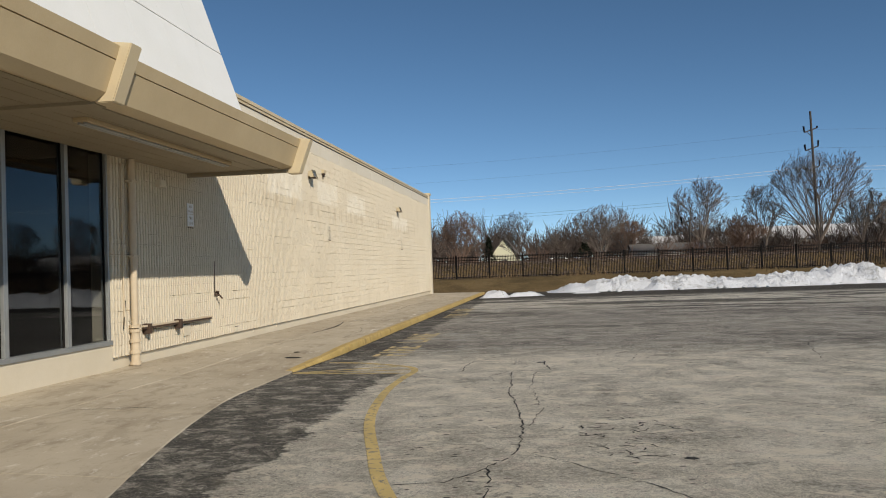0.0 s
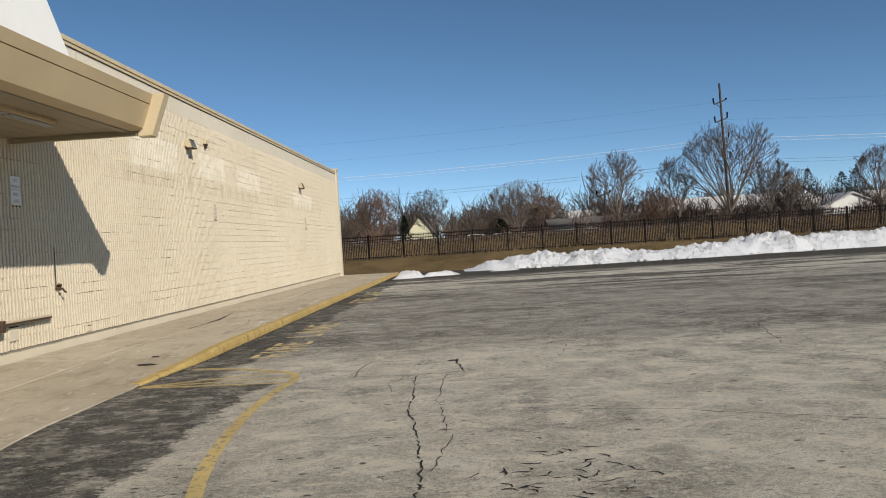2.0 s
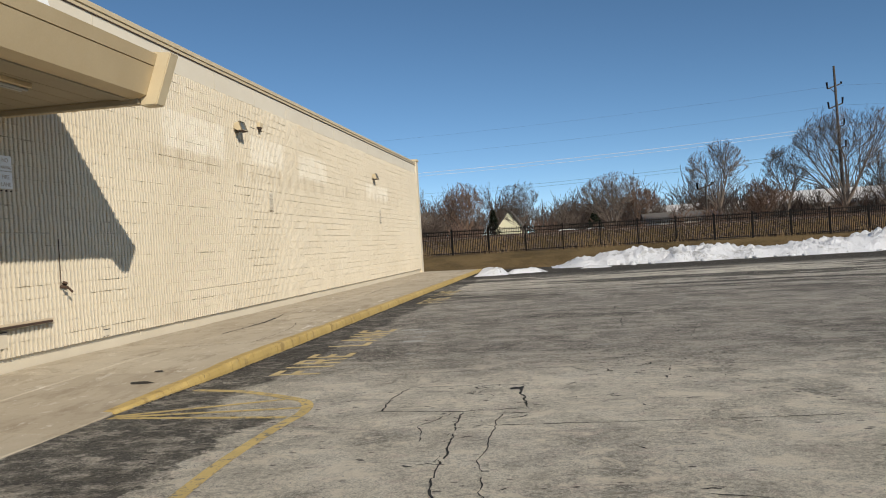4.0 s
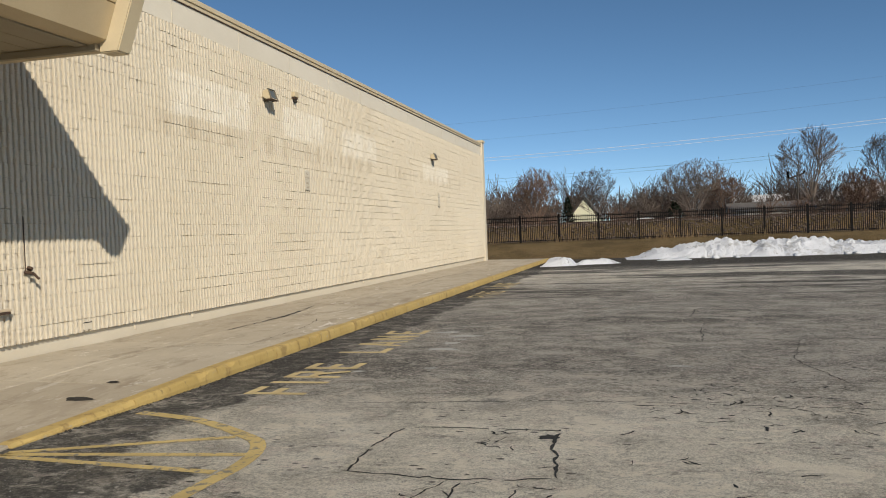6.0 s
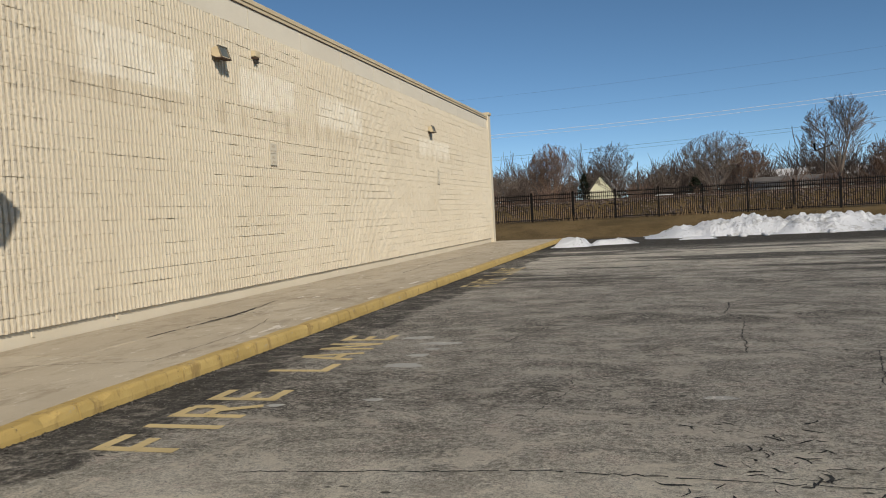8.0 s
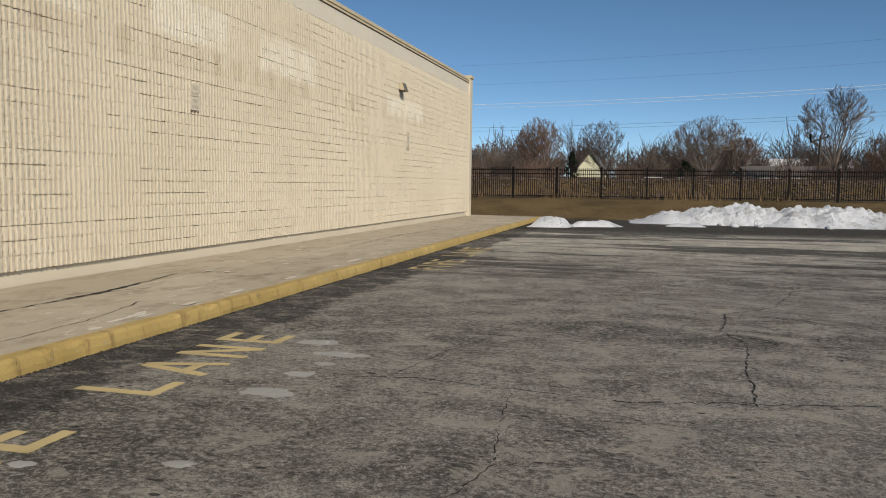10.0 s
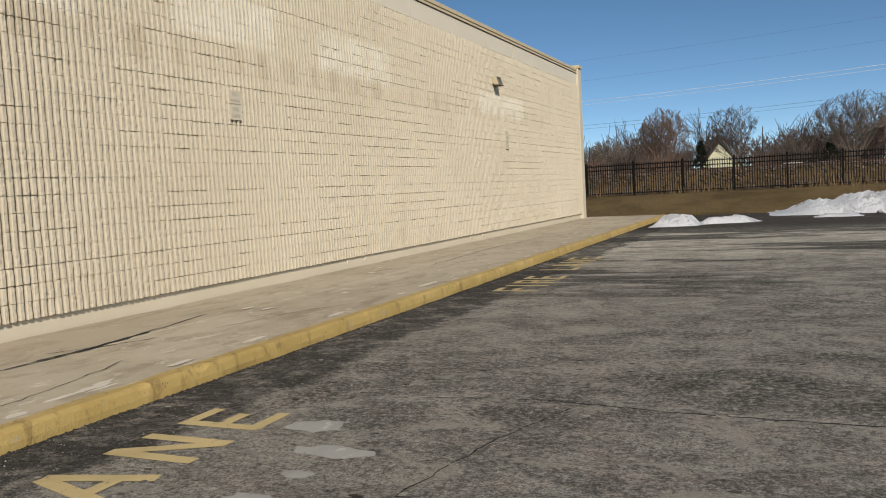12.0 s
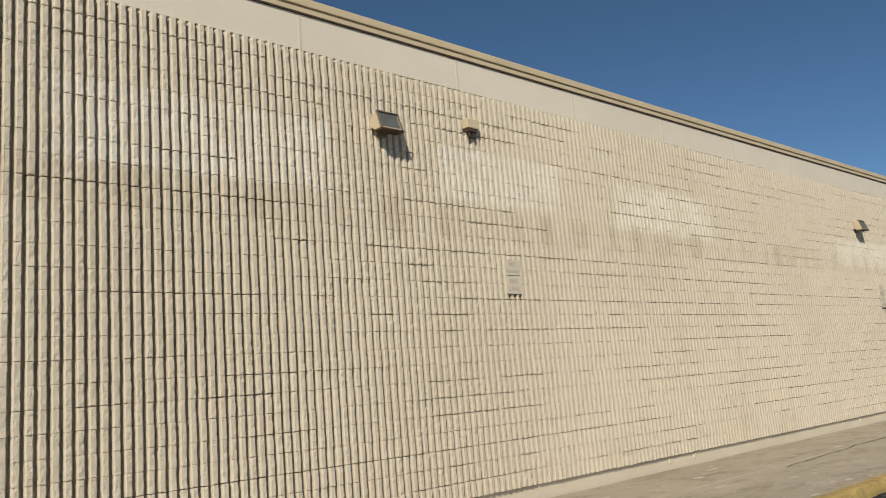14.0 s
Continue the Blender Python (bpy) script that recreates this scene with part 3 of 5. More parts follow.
def crack_web(cx, cy, rx, ry, count, seed):
    rnd = random.Random(seed)
    verts, faces = [], []
    for _ in range(count):
        x, y, a = cx + rnd.uniform(-rx, rx), cy + rnd.uniform(-ry, ry), rnd.gauss(0, 0.7)
        pts = [(x, y)]
        for _ in range(rnd.randint(2, 4)):
            a += rnd.uniform(-0.9, 0.9)
            d = rnd.uniform(0.02, 0.07)
            pts.append((pts[-1][0] + d * math.cos(a), pts[-1][1] + d * math.sin(a)))
        vs, fs = ribbon(pts, rnd.uniform(0.008, 0.026), 0.0035, 0.006, rnd.randint(0, 9999), 0.03)
        faces += [tuple(len(verts) + k for k in q) for q in fs]
        verts += vs
    ob = raw_ob("crack_web", verts, faces, M_CRACK)
    return tagged(ob, "cluster of small dark broken pits in asphalt", "crack", kind="stuff")


crack_web(8.3, 8.0, 0.5, 1.0, 70, 5)
crack_web(8.3, 13.6, 1.0, 1.0, 16, 6)
crack_web(7.0, 14.0, 0.3, 0.25, 14, 7)
crack_web(6.9, 12.0, 0.5, 0.9, 14, 8)
crack_web(9.3, 22.3, 1.0, 1.6, 30, 9)
crack_web(8.9, 15.6, 1.0, 1.1, 90, 11)
crack_web(11.0, 17.5, 1.4, 1.6, 60, 10)
crack_web(7.5, 9.8, 1.6, 2.2, 24, 12)


def blob(name, x, y, rx, ry, material, seed, label, category, h=0.012, zbase=0.0):
    """A flat lump with a ragged outline, thicker in the middle."""
    rnd = random.Random(seed)
    n = 18
    rim = [1 + rnd.uniform(-0.28, 0.22) for _ in range(n)]
    verts = [(x, y, zbase + h)]
    for k, z in ((0.6, h), (1.0, 0.001)):
        for i in range(n):
            a = 6.2832 * i / n
            verts.append((x + rx * rim[i] * k * math.cos(a), y + ry * rim[i] * k * math.sin(a), zbase + z))
    faces = [(0, 1 + i, 1 + (i + 1) % n) for i in range(n)]
    faces += [(1 + i, 1 + n + i, 1 + n + (i + 1) % n, 1 + (i + 1) % n) for i in range(n)]
    ob = raw_ob(name, verts, faces, material, True)
    return tagged(ob, label, category)


M_PATCH = concrete_mat("pale_patch", (0.36, 0.35, 0.32), (0.43, 0.42, 0.385), (0.26, 0.25, 0.23))
for i, (x, y, rx, ry) in enumerate(((5.28, 18.75, 0.20, 0.14), (5.26, 19.35, 0.15, 0.10), (4.9, 20.6, 0.22, 0.14), (5.3, 20.15, 0.28, 0.1), (4.68, 16.95, 0.09, 0.05), (5.3, 19.75, 0.1, 0.06), (5.5, 17.2, 0.1, 0.05), (8.4, 17.4, 0.14, 0.06))):
    structure(blob("asphalt_patch", x, y, rx, ry, M_PATCH, 30 + i, "", "", 0.004), "pale worn patch in the asphalt", "asphalt patch")
structure(blob("pothole", 7.31, 14.1, 0.09, 0.07, M_CRACK, 50, "", "", 0.003), "small dark pothole at a patch corner", "pothole")
structure(blob("pothole", 8.75, 7.0, 0.06, 0.05, M_CRACK, 51, "", "", 0.003), "small dark pothole in grey asphalt", "pothole")
blob("leaf_litter", 2.50, 14.75, 0.17, 0.08, M_DARK, 52, "dark wet leaf litter on the sidewalk", "leaf litter", 0.02, pave_height(2.5, 14.75))
blob("leaf_litter", 2.35, 15.5, 0.07, 0.04, M_DARK, 53, "small dark leaf scrap on the sidewalk", "leaf litter", 0.012, pave_height(2.35, 15.5))

def walk_crack(points, w, seed):
    v, f = ribbon(points, w, 0.0, 0.02, seed, 0.1)
    v = [(x, y, pave_height(x, y) + 0.004) for x, y, _ in v]
    structure(raw_ob("crack", v, f, M_CRACK), "thin dark crack in the sidewalk", "crack")


for i, (pts, w) in enumerate((([(1.32, 19.8), (1.33, 21.7), (1.2, 23.1), (1.0, 24.1)], 0.03), ([(1.31, 21.3), (1.36, 21.8), (1.22, 22.9)], 0.055), ([(2.55, 18.2), (2.5, 20.2), (2.2, 21.6)], 0.012),
                              ([(1.05, 21.6), (1.45, 22.2), (1.62, 22.6)], 0.026), ([(1.9, 23.2), (2.25, 24.6), (2.6, 25.2)], 0.014),
                              ([(1.4, 9.2), (2.2, 9.6), (2.9, 9.5)], 0.014), ([(0.4, 17.4), (1.3, 17.9), (2.6, 18.2)], 0.01), ([(1.5, 30.0), (1.3, 34.0), (1.6, 38.0)], 0.02))):
    walk_crack(pts, w, 90 + i)


M_SPALL = plain("spalled_concrete", (0.70, 0.65, 0.56), (0.60, 0.54, 0.45), 6.0, 0.9)
rnd = random.Random(140)
for i in range(26):
    y = rnd.uniform(15.5, 38.0)
    x = rnd.choice((rnd.uniform(2.72, 2.90), rnd.uniform(2.6, 2.9), rnd.uniform(0.5, 2.5)))
    structure(blob("spall", x, y, rnd.uniform(0.02, 0.06), rnd.uniform(0.06, 0.22), M_SPALL, 150 + i, "", "", 0.004, pave_height(x, y)),
              "pale spalled scar in the sidewalk", "scar")


# ---- dirt against the kerb ----
def kerb_dirt():
    rnd = random.Random(88)
    verts, faces = [], []
    for _ in range(5200):
        y = rnd.uniform(13.4, 49.0)
        if noise.noise((y * 1.3, 4.0, 0.0)) + rnd.uniform(-0.35, 0.35) < -0.1:
            continue
        x = pave_edge(y) + 0.012 + abs(rnd.gauss(0, 0.035))
        r = rnd.uniform(0.004, 0.012)
        b = len(verts)
        for dx, dy, dz in ((1, 0, 0), (0, 1, 0), (-1, 0, 0), (0, -1, 0), (0, 0, 1)):
            k = r * rnd.uniform(0.6, 1.3)
            verts.append((x + dx * k, y + dy * k * 1.6, 0.001 + dz * k))
        for i in range(4):
            faces.append((b + i, b + (i + 1) % 4, b + 4))
    tagged(raw_ob("dirt", verts, faces, M_DARK), "dark crumbs of dirt against the kerb", "dirt", kind="stuff")


kerb_dirt()


# ---- the store ----
RIB_BOTTOM, COURSE, COURSES = 0.37, 0.2, 26
RIB_TOP = RIB_BOTTOM + COURSE * COURSES
WALL_Y0, WALL_Y1 = 12.72, 48.32

wall = structure(new("wall_west"), "cream painted ribbed concrete block store wall", "wall")
boxpart("core", wall, M_WALL, (-0.40, -0.088, WALL_Y0, WALL_Y1, -0.1, RIB_TOP + 0.01))
boxpart("footing", wall, M_PAINT, (-0.42, -0.068, WALL_Y0, WALL_Y1, -0.1, RIB_BOTTOM - 0.012), "smooth painted concrete foot of the wall")
boxpart("fascia_band", wall, M_BAND, (-0.40, -0.035, 12.9, WALL_Y1, RIB_TOP + 0.012, 6.02), "smooth cream sheet band above the ribs")
for i in range(15):
    yy = 13.4 + 2.44 * i
    boxpart("band_joint", wall, M_SIGN, (-0.036, -0.030, yy, yy + 0.03, RIB_TOP + 0.02, 6.0))
coping = structure(new("trim_coping"), "tan metal coping along the roof edge", "coping")
# solid dark strip, draws the shadow line below the coping in colour
boxpart("shadow_strip", coping, M_RUST, (-0.38, -0.012, 12.9, WALL_Y1, 6.022, 6.04), "dark strip painted as the shadow line under the coping")
boxpart("lower_cap", coping, M_CAP, (-0.42, -0.025, 12.9, WALL_Y1, 6.042, 6.12), bevel=0.008)
boxpart("upper_cap", coping, M_CAP, (-0.44, 0.0, 12.9, WALL_Y1, 6.122, 6.22), bevel=0.012)

pier = structure(new("wall_pier"), "smooth cream pier at the end of the wall", "wall")
boxpart("shaft", pier, M_PAINT, (-0.45, 0.04, WALL_Y1 + 0.003, 48.80, -0.1, 6.24), bevel=0.01)
boxpart("cap", pier, M_CAP, (-0.50, 0.09, WALL_Y1 - 0.02, 48.85, 6.242, 6.36), bevel=0.01)

bm = bmesh.new()
box(bm, -40, -39.7, -14, 48.8, -0.1, 6.2)
box(bm, -39.7, -0.46, 48.5, 48.79, -0.1, 6.2)
box(bm, -39.7, -0.35, -14, -13.7, -0.1, 6.2)
structure(mesh_ob("wall_rear", bm, M_PAINT), "plain painted outer walls of the store", "wall")
bm = bmesh.new()
box(bm, -39.65, -0.47, -13.65, 48.45, 5.6, 5.8)
structure(mesh_ob("roof", bm, M_GREY), "flat grey store roof behind the parapet", "roof")

# storefront
front = structure(new("wall_front"), "painted storefront wall around the shop windows", "wall")
boxpart("knee_wall", front, M_PAINT, (-0.30, -0.02, 4.0, WALL_Y0 - 0.003, -0.1, 0.60), "white painted low wall under the windows")
boxpart("header", front, M_PAINT, (-0.30, -0.02, -13.7, WALL_Y0 - 0.003, 4.0, 6.02))
boxpart("blank", front, M_PAINT, (-0.30, -0.02, -13.7, 3.997, -0.1, 3.997))
# unseen room shell, its darkness put into the colour of M_INSIDE
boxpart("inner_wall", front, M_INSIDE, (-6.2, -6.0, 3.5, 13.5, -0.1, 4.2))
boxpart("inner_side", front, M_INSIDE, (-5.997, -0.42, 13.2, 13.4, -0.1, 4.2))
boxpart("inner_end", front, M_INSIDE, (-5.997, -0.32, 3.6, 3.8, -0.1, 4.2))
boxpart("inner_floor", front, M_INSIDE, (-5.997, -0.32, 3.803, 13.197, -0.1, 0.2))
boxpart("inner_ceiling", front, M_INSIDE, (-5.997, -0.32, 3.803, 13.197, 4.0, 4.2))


def shop_window(name, y0, y1):
    w = structure(new(name), "tall dark shop window in a pale metal frame", "window")
    boxpart("frame", w, M_METAL, (-0.16, -0.03, y0, y0 + 0.045, 0.68, 3.93), bevel=0.006)
    boxpart("frame", w, M_METAL, (-0.16, -0.03, y1 - 0.045, y1, 0.68, 3.93), bevel=0.006)
    boxpart("frame", w, M_METAL, (-0.16, -0.03, y0, y1, 3.932, 3.998), bevel=0.006)
    boxpart("sill", w, M_METAL, (-0.20, 0.01, y0, y1, 0.602, 0.678), bevel=0.008)
    pane = boxpart("pane", w, M_GLASS, (-0.112, -0.100, y0 + 0.047, y1 - 0.047, 0.68, 3.93))
    pane.visible_shadow = False
    boxpart("bead", w, M_IRON, (-0.125, -0.088, y1 - 0.075, y1 - 0.049, 0.68, 3.93))


for i, (a, b) in enumerate(((4.0, 5.73), (5.733, 7.17), (7.173, 8.60), (8.603, 10.05), (10.053, 11.52), (11.523, 12.70))):
    shop_window("window_%d" % (i + 1), a, b)

# canopy
canopy = structure(new("canopy"), "tan entrance canopy with a sloping fascia", "canopy")


def fascia(y0, y1, out, up):
    bm = bmesh.new()
    prism(bm, [(2.10 + out, 3.89), (2.16 + out, 3.89), (2.30 + out, 3.92 + up), (2.44 + out, 4.30 + up), (2.10 + out, 4.30 + up)], y0, y1)
    part("fascia", bm, M_TRIM, canopy)
    bm = bmesh.new()
    prism(bm, [(2.10 + out, 4.315 + up), (2.447 + out, 4.315 + up), (2.50 + out, 4.47 + up), (2.10 + out, 4.48 + up)], y0, y1)
    part("gutter", bm, M_TRIM, canopy)
    boxpart("gutter_gap", canopy, M_DARK, (2.12 + out, 2.40 + out, y0, y1, 4.301 + up, 4.314 + up))


fascia(-8.0, 8.70, 0.05, 0.07)
fascia(8.96, 15.72, 0.0, 0.02)


def fin(y0, y1, up=0.0):
    bm = bmesh.new()
    prism(bm, [(2.20, 3.80 + up), (2.44, 3.80 + up), (2.70, 4.50 + up), (2.20, 4.56 + up)], y0, y1)
    bmesh.ops.bevel(bm, geom=bm.edges[:], offset=0.012, segments=2, affect="EDGES")
    part("fin", bm, M_CAP, canopy, "pale tan end fin of the canopy")


fin(8.703, 8.957, 0.07)
fin(15.723, 15.95)
bm = bmesh.new()
prism(bm, [(0.0, 4.30), (2.098, 4.30), (2.098, 4.44), (0.0, 5.33)], -8.0, 15.72)
part("deck", bm, M_GREY, canopy, "flat canopy deck")
bm = bmesh.new()
prism(bm, [(0.02, 3.84), (2.197, 3.84), (2.197, 4.62), (0.02, 5.40)], 15.723, 15.90)
part("end_beam", bm, M_TRIM, canopy)
# underside parts share the tan with shade mixed into its colour
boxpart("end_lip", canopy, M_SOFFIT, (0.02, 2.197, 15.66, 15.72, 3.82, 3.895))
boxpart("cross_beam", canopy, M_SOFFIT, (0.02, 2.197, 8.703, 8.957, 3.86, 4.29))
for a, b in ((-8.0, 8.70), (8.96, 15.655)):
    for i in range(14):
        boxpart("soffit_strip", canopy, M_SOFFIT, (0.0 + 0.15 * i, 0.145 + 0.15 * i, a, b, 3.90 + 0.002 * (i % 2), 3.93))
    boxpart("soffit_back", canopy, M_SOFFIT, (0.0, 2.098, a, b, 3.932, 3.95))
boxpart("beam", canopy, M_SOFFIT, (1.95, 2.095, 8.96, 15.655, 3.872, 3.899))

strip = thing("strip_light", "long pale fluorescent strip light under the canopy", "lamp")
boxpart("housing", strip, M_TRIM, (1.36, 1.58, 9.55, 14.3, 3.84, 3.898), bevel=0.01)
for i in range(4):
    yy = 9.58 + 1.19 * i
    tubepart("tube", strip, M_METAL, (1.43, yy, 3.822), (1.43, yy + 1.14, 3.822), 0.019, label="unlit white tube")
    tubepart("tube", strip, M_METAL, (1.51, yy, 3.822), (1.51, yy + 1.14, 3.822), 0.019, label="unlit white tube")

mansard = structure(new("sign_panel"), "white sloping sign panels above the canopy", "sign panel")


def mansard_x(z):
    return 1.85 - 0.34 * (z - 4.5)


def mansard_row(z0, z1):
    y = 14.55
    while y > -8:
        y2 = y - 1.22
        bm = bmesh.new()
        a, b = mansard_x(z0), mansard_x(z1)
        prism(bm, [(a - 0.06, z0), (a, z0), (b, z1), (b - 0.06, z1)], y2 + 0.006, y)
        part("panel", bm, M_WHITE, mansard)
        y = y2


mansard_row(4.50, 6.03)
mansard_row(6.055, 7.20)
mansard_row(7.225, 8.4)
bm = bmesh.new()
prism(bm, [(0.0, 4.63), (mansard_x(4.63) - 0.065, 4.63), (mansard_x(8.4) - 0.065, 8.4), (0.0, 8.4)], -8.0, 14.53)
part("backing", bm, M_SEAM, mansard, "grey backing of the sign panels")


# ---- small things on the wall ----
def flood_lamp(y, z, s=1.0):
    lamp = thing("flood_lamp", "weathered bronze flood lamp with a grey lens on the wall", "lamp", "flood lamps on the wall", at=(0, y, z))
    boxpart("wall_box", lamp, M_BRONZE, (-0.005, 0.05, -0.05 * s, 0.05 * s, -0.15, -0.05), bevel=0.006)
    tubepart("arm", lamp, M_BRONZE, (0.04, 0, -0.10), (0.10, 0, -0.03), 0.015)
    bm = bmesh.new()
    prism(bm, [(0.0, -0.05), (0.10, -0.11), (0.215, -0.105), (0.14, 0.115), (0.02, 0.08)], -0.145 * s, 0.145 * s)
    bmesh.ops.bevel(bm, geom=bm.edges[:], offset=0.008, segments=2, affect="EDGES")
    head = part("head", bm, M_CAP, lamp)
    bm = bmesh.new()
    prism(bm, [(0.203, -0.084), (0.209, -0.082), (0.149, 0.095), (0.143, 0.093)], -0.128 * s, 0.128 * s)
    part("lens", bm, M_LENS, head, "dusty dark grey lamp lens")
    boxpart("lower_lip", head, M_RUST, (0.10, 0.245, -0.15 * s, 0.15 * s, -0.128, -0.107), bevel=0.004)
    for side in (-0.146 * s, 0.134 * s):
        bm = bmesh.new()
        prism(bm, [(0.20, -0.10), (0.235, -0.10), (0.16, 0.118), (0.135, 0.112)], side, side + 0.012)
        part("rim", bm, M_BRONZE, head)
    bm = bmesh.new()
    prism(bm, [(0.125, 0.112), (0.165, 0.112), (0.160, 0.126), (0.120, 0.124)], -0.146 * s, 0.146 * s)
    part("rim", bm, M_BRONZE, head)
    return lamp


flood_lamp(24.22, 4.84, 1.1)
flood_lamp(38.3, 4.66, 1.0)


def bare_box(y, z):
    b = thing("junction_box", "rusty open junction box on the wall", "junction box", at=(0, y, z))
    boxpart("body", b, M_CAP, (-0.06, 0.085, -0.105, 0.105, 0.0, 0.125), bevel=0.012)
    boxpart("opening", b, M_RUST, (-0.06, 0.07, -0.085, 0.085, -0.045, -0.001), bevel=0.006)
    for yy in (-0.045, 0.03):
        tubepart("stub", b, M_DARK, (0.03, yy, -0.046), (0.035, yy + 0.01, -0.12), 0.028)


bare_box(25.72, 5.03)

soffit_box = thing("junction_box", "cream painted junction box under the canopy soffit", "junction box", at=(0, 14.45, 3.50))
boxpart("body", soffit_box, M_PAINT, (-0.06, 0.10, -0.13, 0.13, 0.0, 0.14), bevel=0.012)
boxpart("cover", soffit_box, M_PAINT, (0.102, 0.112, -0.11, 0.11, 0.015, 0.125), bevel=0.004)


def wall_text(words, size, y, z, parent):
    """Flat letters that read from the lot, on a plate of the wall."""
    font = bpy.data.curves.new("text", "FONT")
    font.body, font.size, font.align_x, font.extrude = words, size, "CENTER", 0.0008
    holder = bpy.data.objects.new("text", font)
    me = bpy.data.meshes.new_from_object(holder)
    bpy.data.objects.remove(holder)
    me.transform(Matrix(((0, 0, 1, 0.0155), (1, 0, 0, y), (0, 1, 0, z), (0, 0, 0, 1))))
    me.materials.append(M_INK)
    ob = new("lettering", me)
    ob.parent = parent


def plate_sign(y, z0, z1, face=M_SIGN):
    s = thing("wall_sign", "small faded no parking fire lane notice on the wall", "sign", "notice plates", at=(0.002, y, z0))
    h = z1 - z0
    for a, b, words in ((0.0, 0.52 * h, ("FIRE", "LANE")), (0.54 * h, h, ("NO", "PARKING"))):
        p = boxpart("plate", s, face, (0.0, 0.014, -0.14, 0.14, a, b), bevel=0.003)
        for k, word in enumerate(words):
            wall_text(word, 0.085 if len(word) < 5 else 0.062, 0, b - (b - a) * (0.43 + 0.43 * k), p)
    for yy in (-0.1, 0.0, 0.1):
        tubepart("bolt", s, M_RUST, (0.0, yy, -0.03), (0.02, yy, -0.03), 0.012)


plate_sign(15.78, 2.80, 3.28, M_WHITE)
plate_sign(26.28, 2.84, 3.30)
plate_sign(39.2, 2.75, 3.30)

pipe = thing("downspout", "cream painted cast iron downspout on the storefront wall", "pipe", at=(0, 13.28, 0.17))
tubepart("shaft", pipe, M_PIPE, (0.09, 0, 0.66), (0.09, 0, 3.72), 0.062, n=16)
tubepart("boot", pipe, M_PIPE, (0.09, 0, 0.0), (0.09, 0, 0.66), 0.078, n=16)
for z in (0.02, 0.22, 0.42, 0.60, 0.68):
    tubepart("collar", pipe, M_PIPE, (0.09, 0, z), (0.09, 0, z + 0.055), 0.10, n=16)
for z in (1.95, 3.3):
    boxpart("strap", pipe, M_PIPE, (0.0, 0.158, -0.10, 0.10, z, z + 0.04))
tubepart("elbow", pipe, M_PIPE, (0.09, 0, 3.70), (0.02, 0.12, 3.84), 0.064, n=14)

cond = thing("conduit", "thin painted conduit beside the downspout", "conduit", at=(0, 13.05, 0.4))
tubepart("run", cond, M_PIPE, (0.02, 0, 0.5), (0.02, 0, 3.4), 0.016)
tubepart("loop", cond, M_DARK, (0.02, -0.03, 0.45), (0.03, 0.03, 0.95), 0.01)

rail = thing("wall_rail", "rusty steel rail bracketed low on the wall", "rail", at=(0, 13.6, 0.83))
boxpart("bar", rail, M_PIPE, (0.05, 0.10, 0.0, 2.95, 0.0, 0.035), bevel=0.01)
boxpart("bar_foot", rail, M_RUST, (0.04, 0.095, 0.02, 2.93, -0.035, -0.002))
for yy in (0.12, 1.35):
    boxpart("bracket", rail, M_RUST, (-0.01, 0.14, yy, yy + 0.10, -0.13, 0.06), bevel=0.008)

tap = thing("hose_tap", "small rusty hose tap on the wall", "tap", at=(0, 16.9, 1.32))
tubepart("riser", tap, M_RUST, (0.015, 0, 0.02), (0.015, 0, 0.75), 0.007)
tubepart("body", tap, M_RUST, (0.0, 0, 0), (0.11, 0.02, -0.02), 0.024)
tubepart("spout", tap, M_RUST, (0.10, 0.03, -0.01), (0.14, 0.10, -0.10), 0.018)
tubepart("wheel", tap, M_RUST, (0.06, 0.02, 0.03), (0.06, 0.04, 0.06), 0.04)

for y0, z0, w, h in ((15.35, 0.52, 0.26, 0.22), (18.0, 0.40, 0.18, 0.10)):
    plate = thing("cover_plate", "square painted cover plate low on the wall", "cover plate", at=(0, y0, z0))
    boxpart("cover", plate, M_PAINT, (-0.005, 0.012, 0, w, 0, h), bevel=0.003)
    boxpart("slot", plate, M_DARK, (0.0, 0.014, 0.0, w, h + 0.001, h + 0.014))
for y0 in (19.3, 21.0, 29.5, 30.2, 36.0, 36.9):
    vent = thing("weep_vent", "small painted weep vent at the wall foot", "vent", "weep vents", at=(0, y0, 0.26))
    boxpart("cover", vent, M_PAINT, (-0.072, -0.052, 0, 0.05, 0, 0.075), bevel=0.004)
for yy in (28.1, 33.4):
    vane = thing("roof_vent", "thin dark vent pipe behind the roof edge", "vent", at=(-1.5, yy + 6, 5.8))
    tubepart("stem", vane, M_IRON, (0, 0, 0), (0, 0, 0.75), 0.03)
    tubepart("hood", vane, M_IRON, (0, 0, 0.75), (0, 0, 0.82), 0.06)


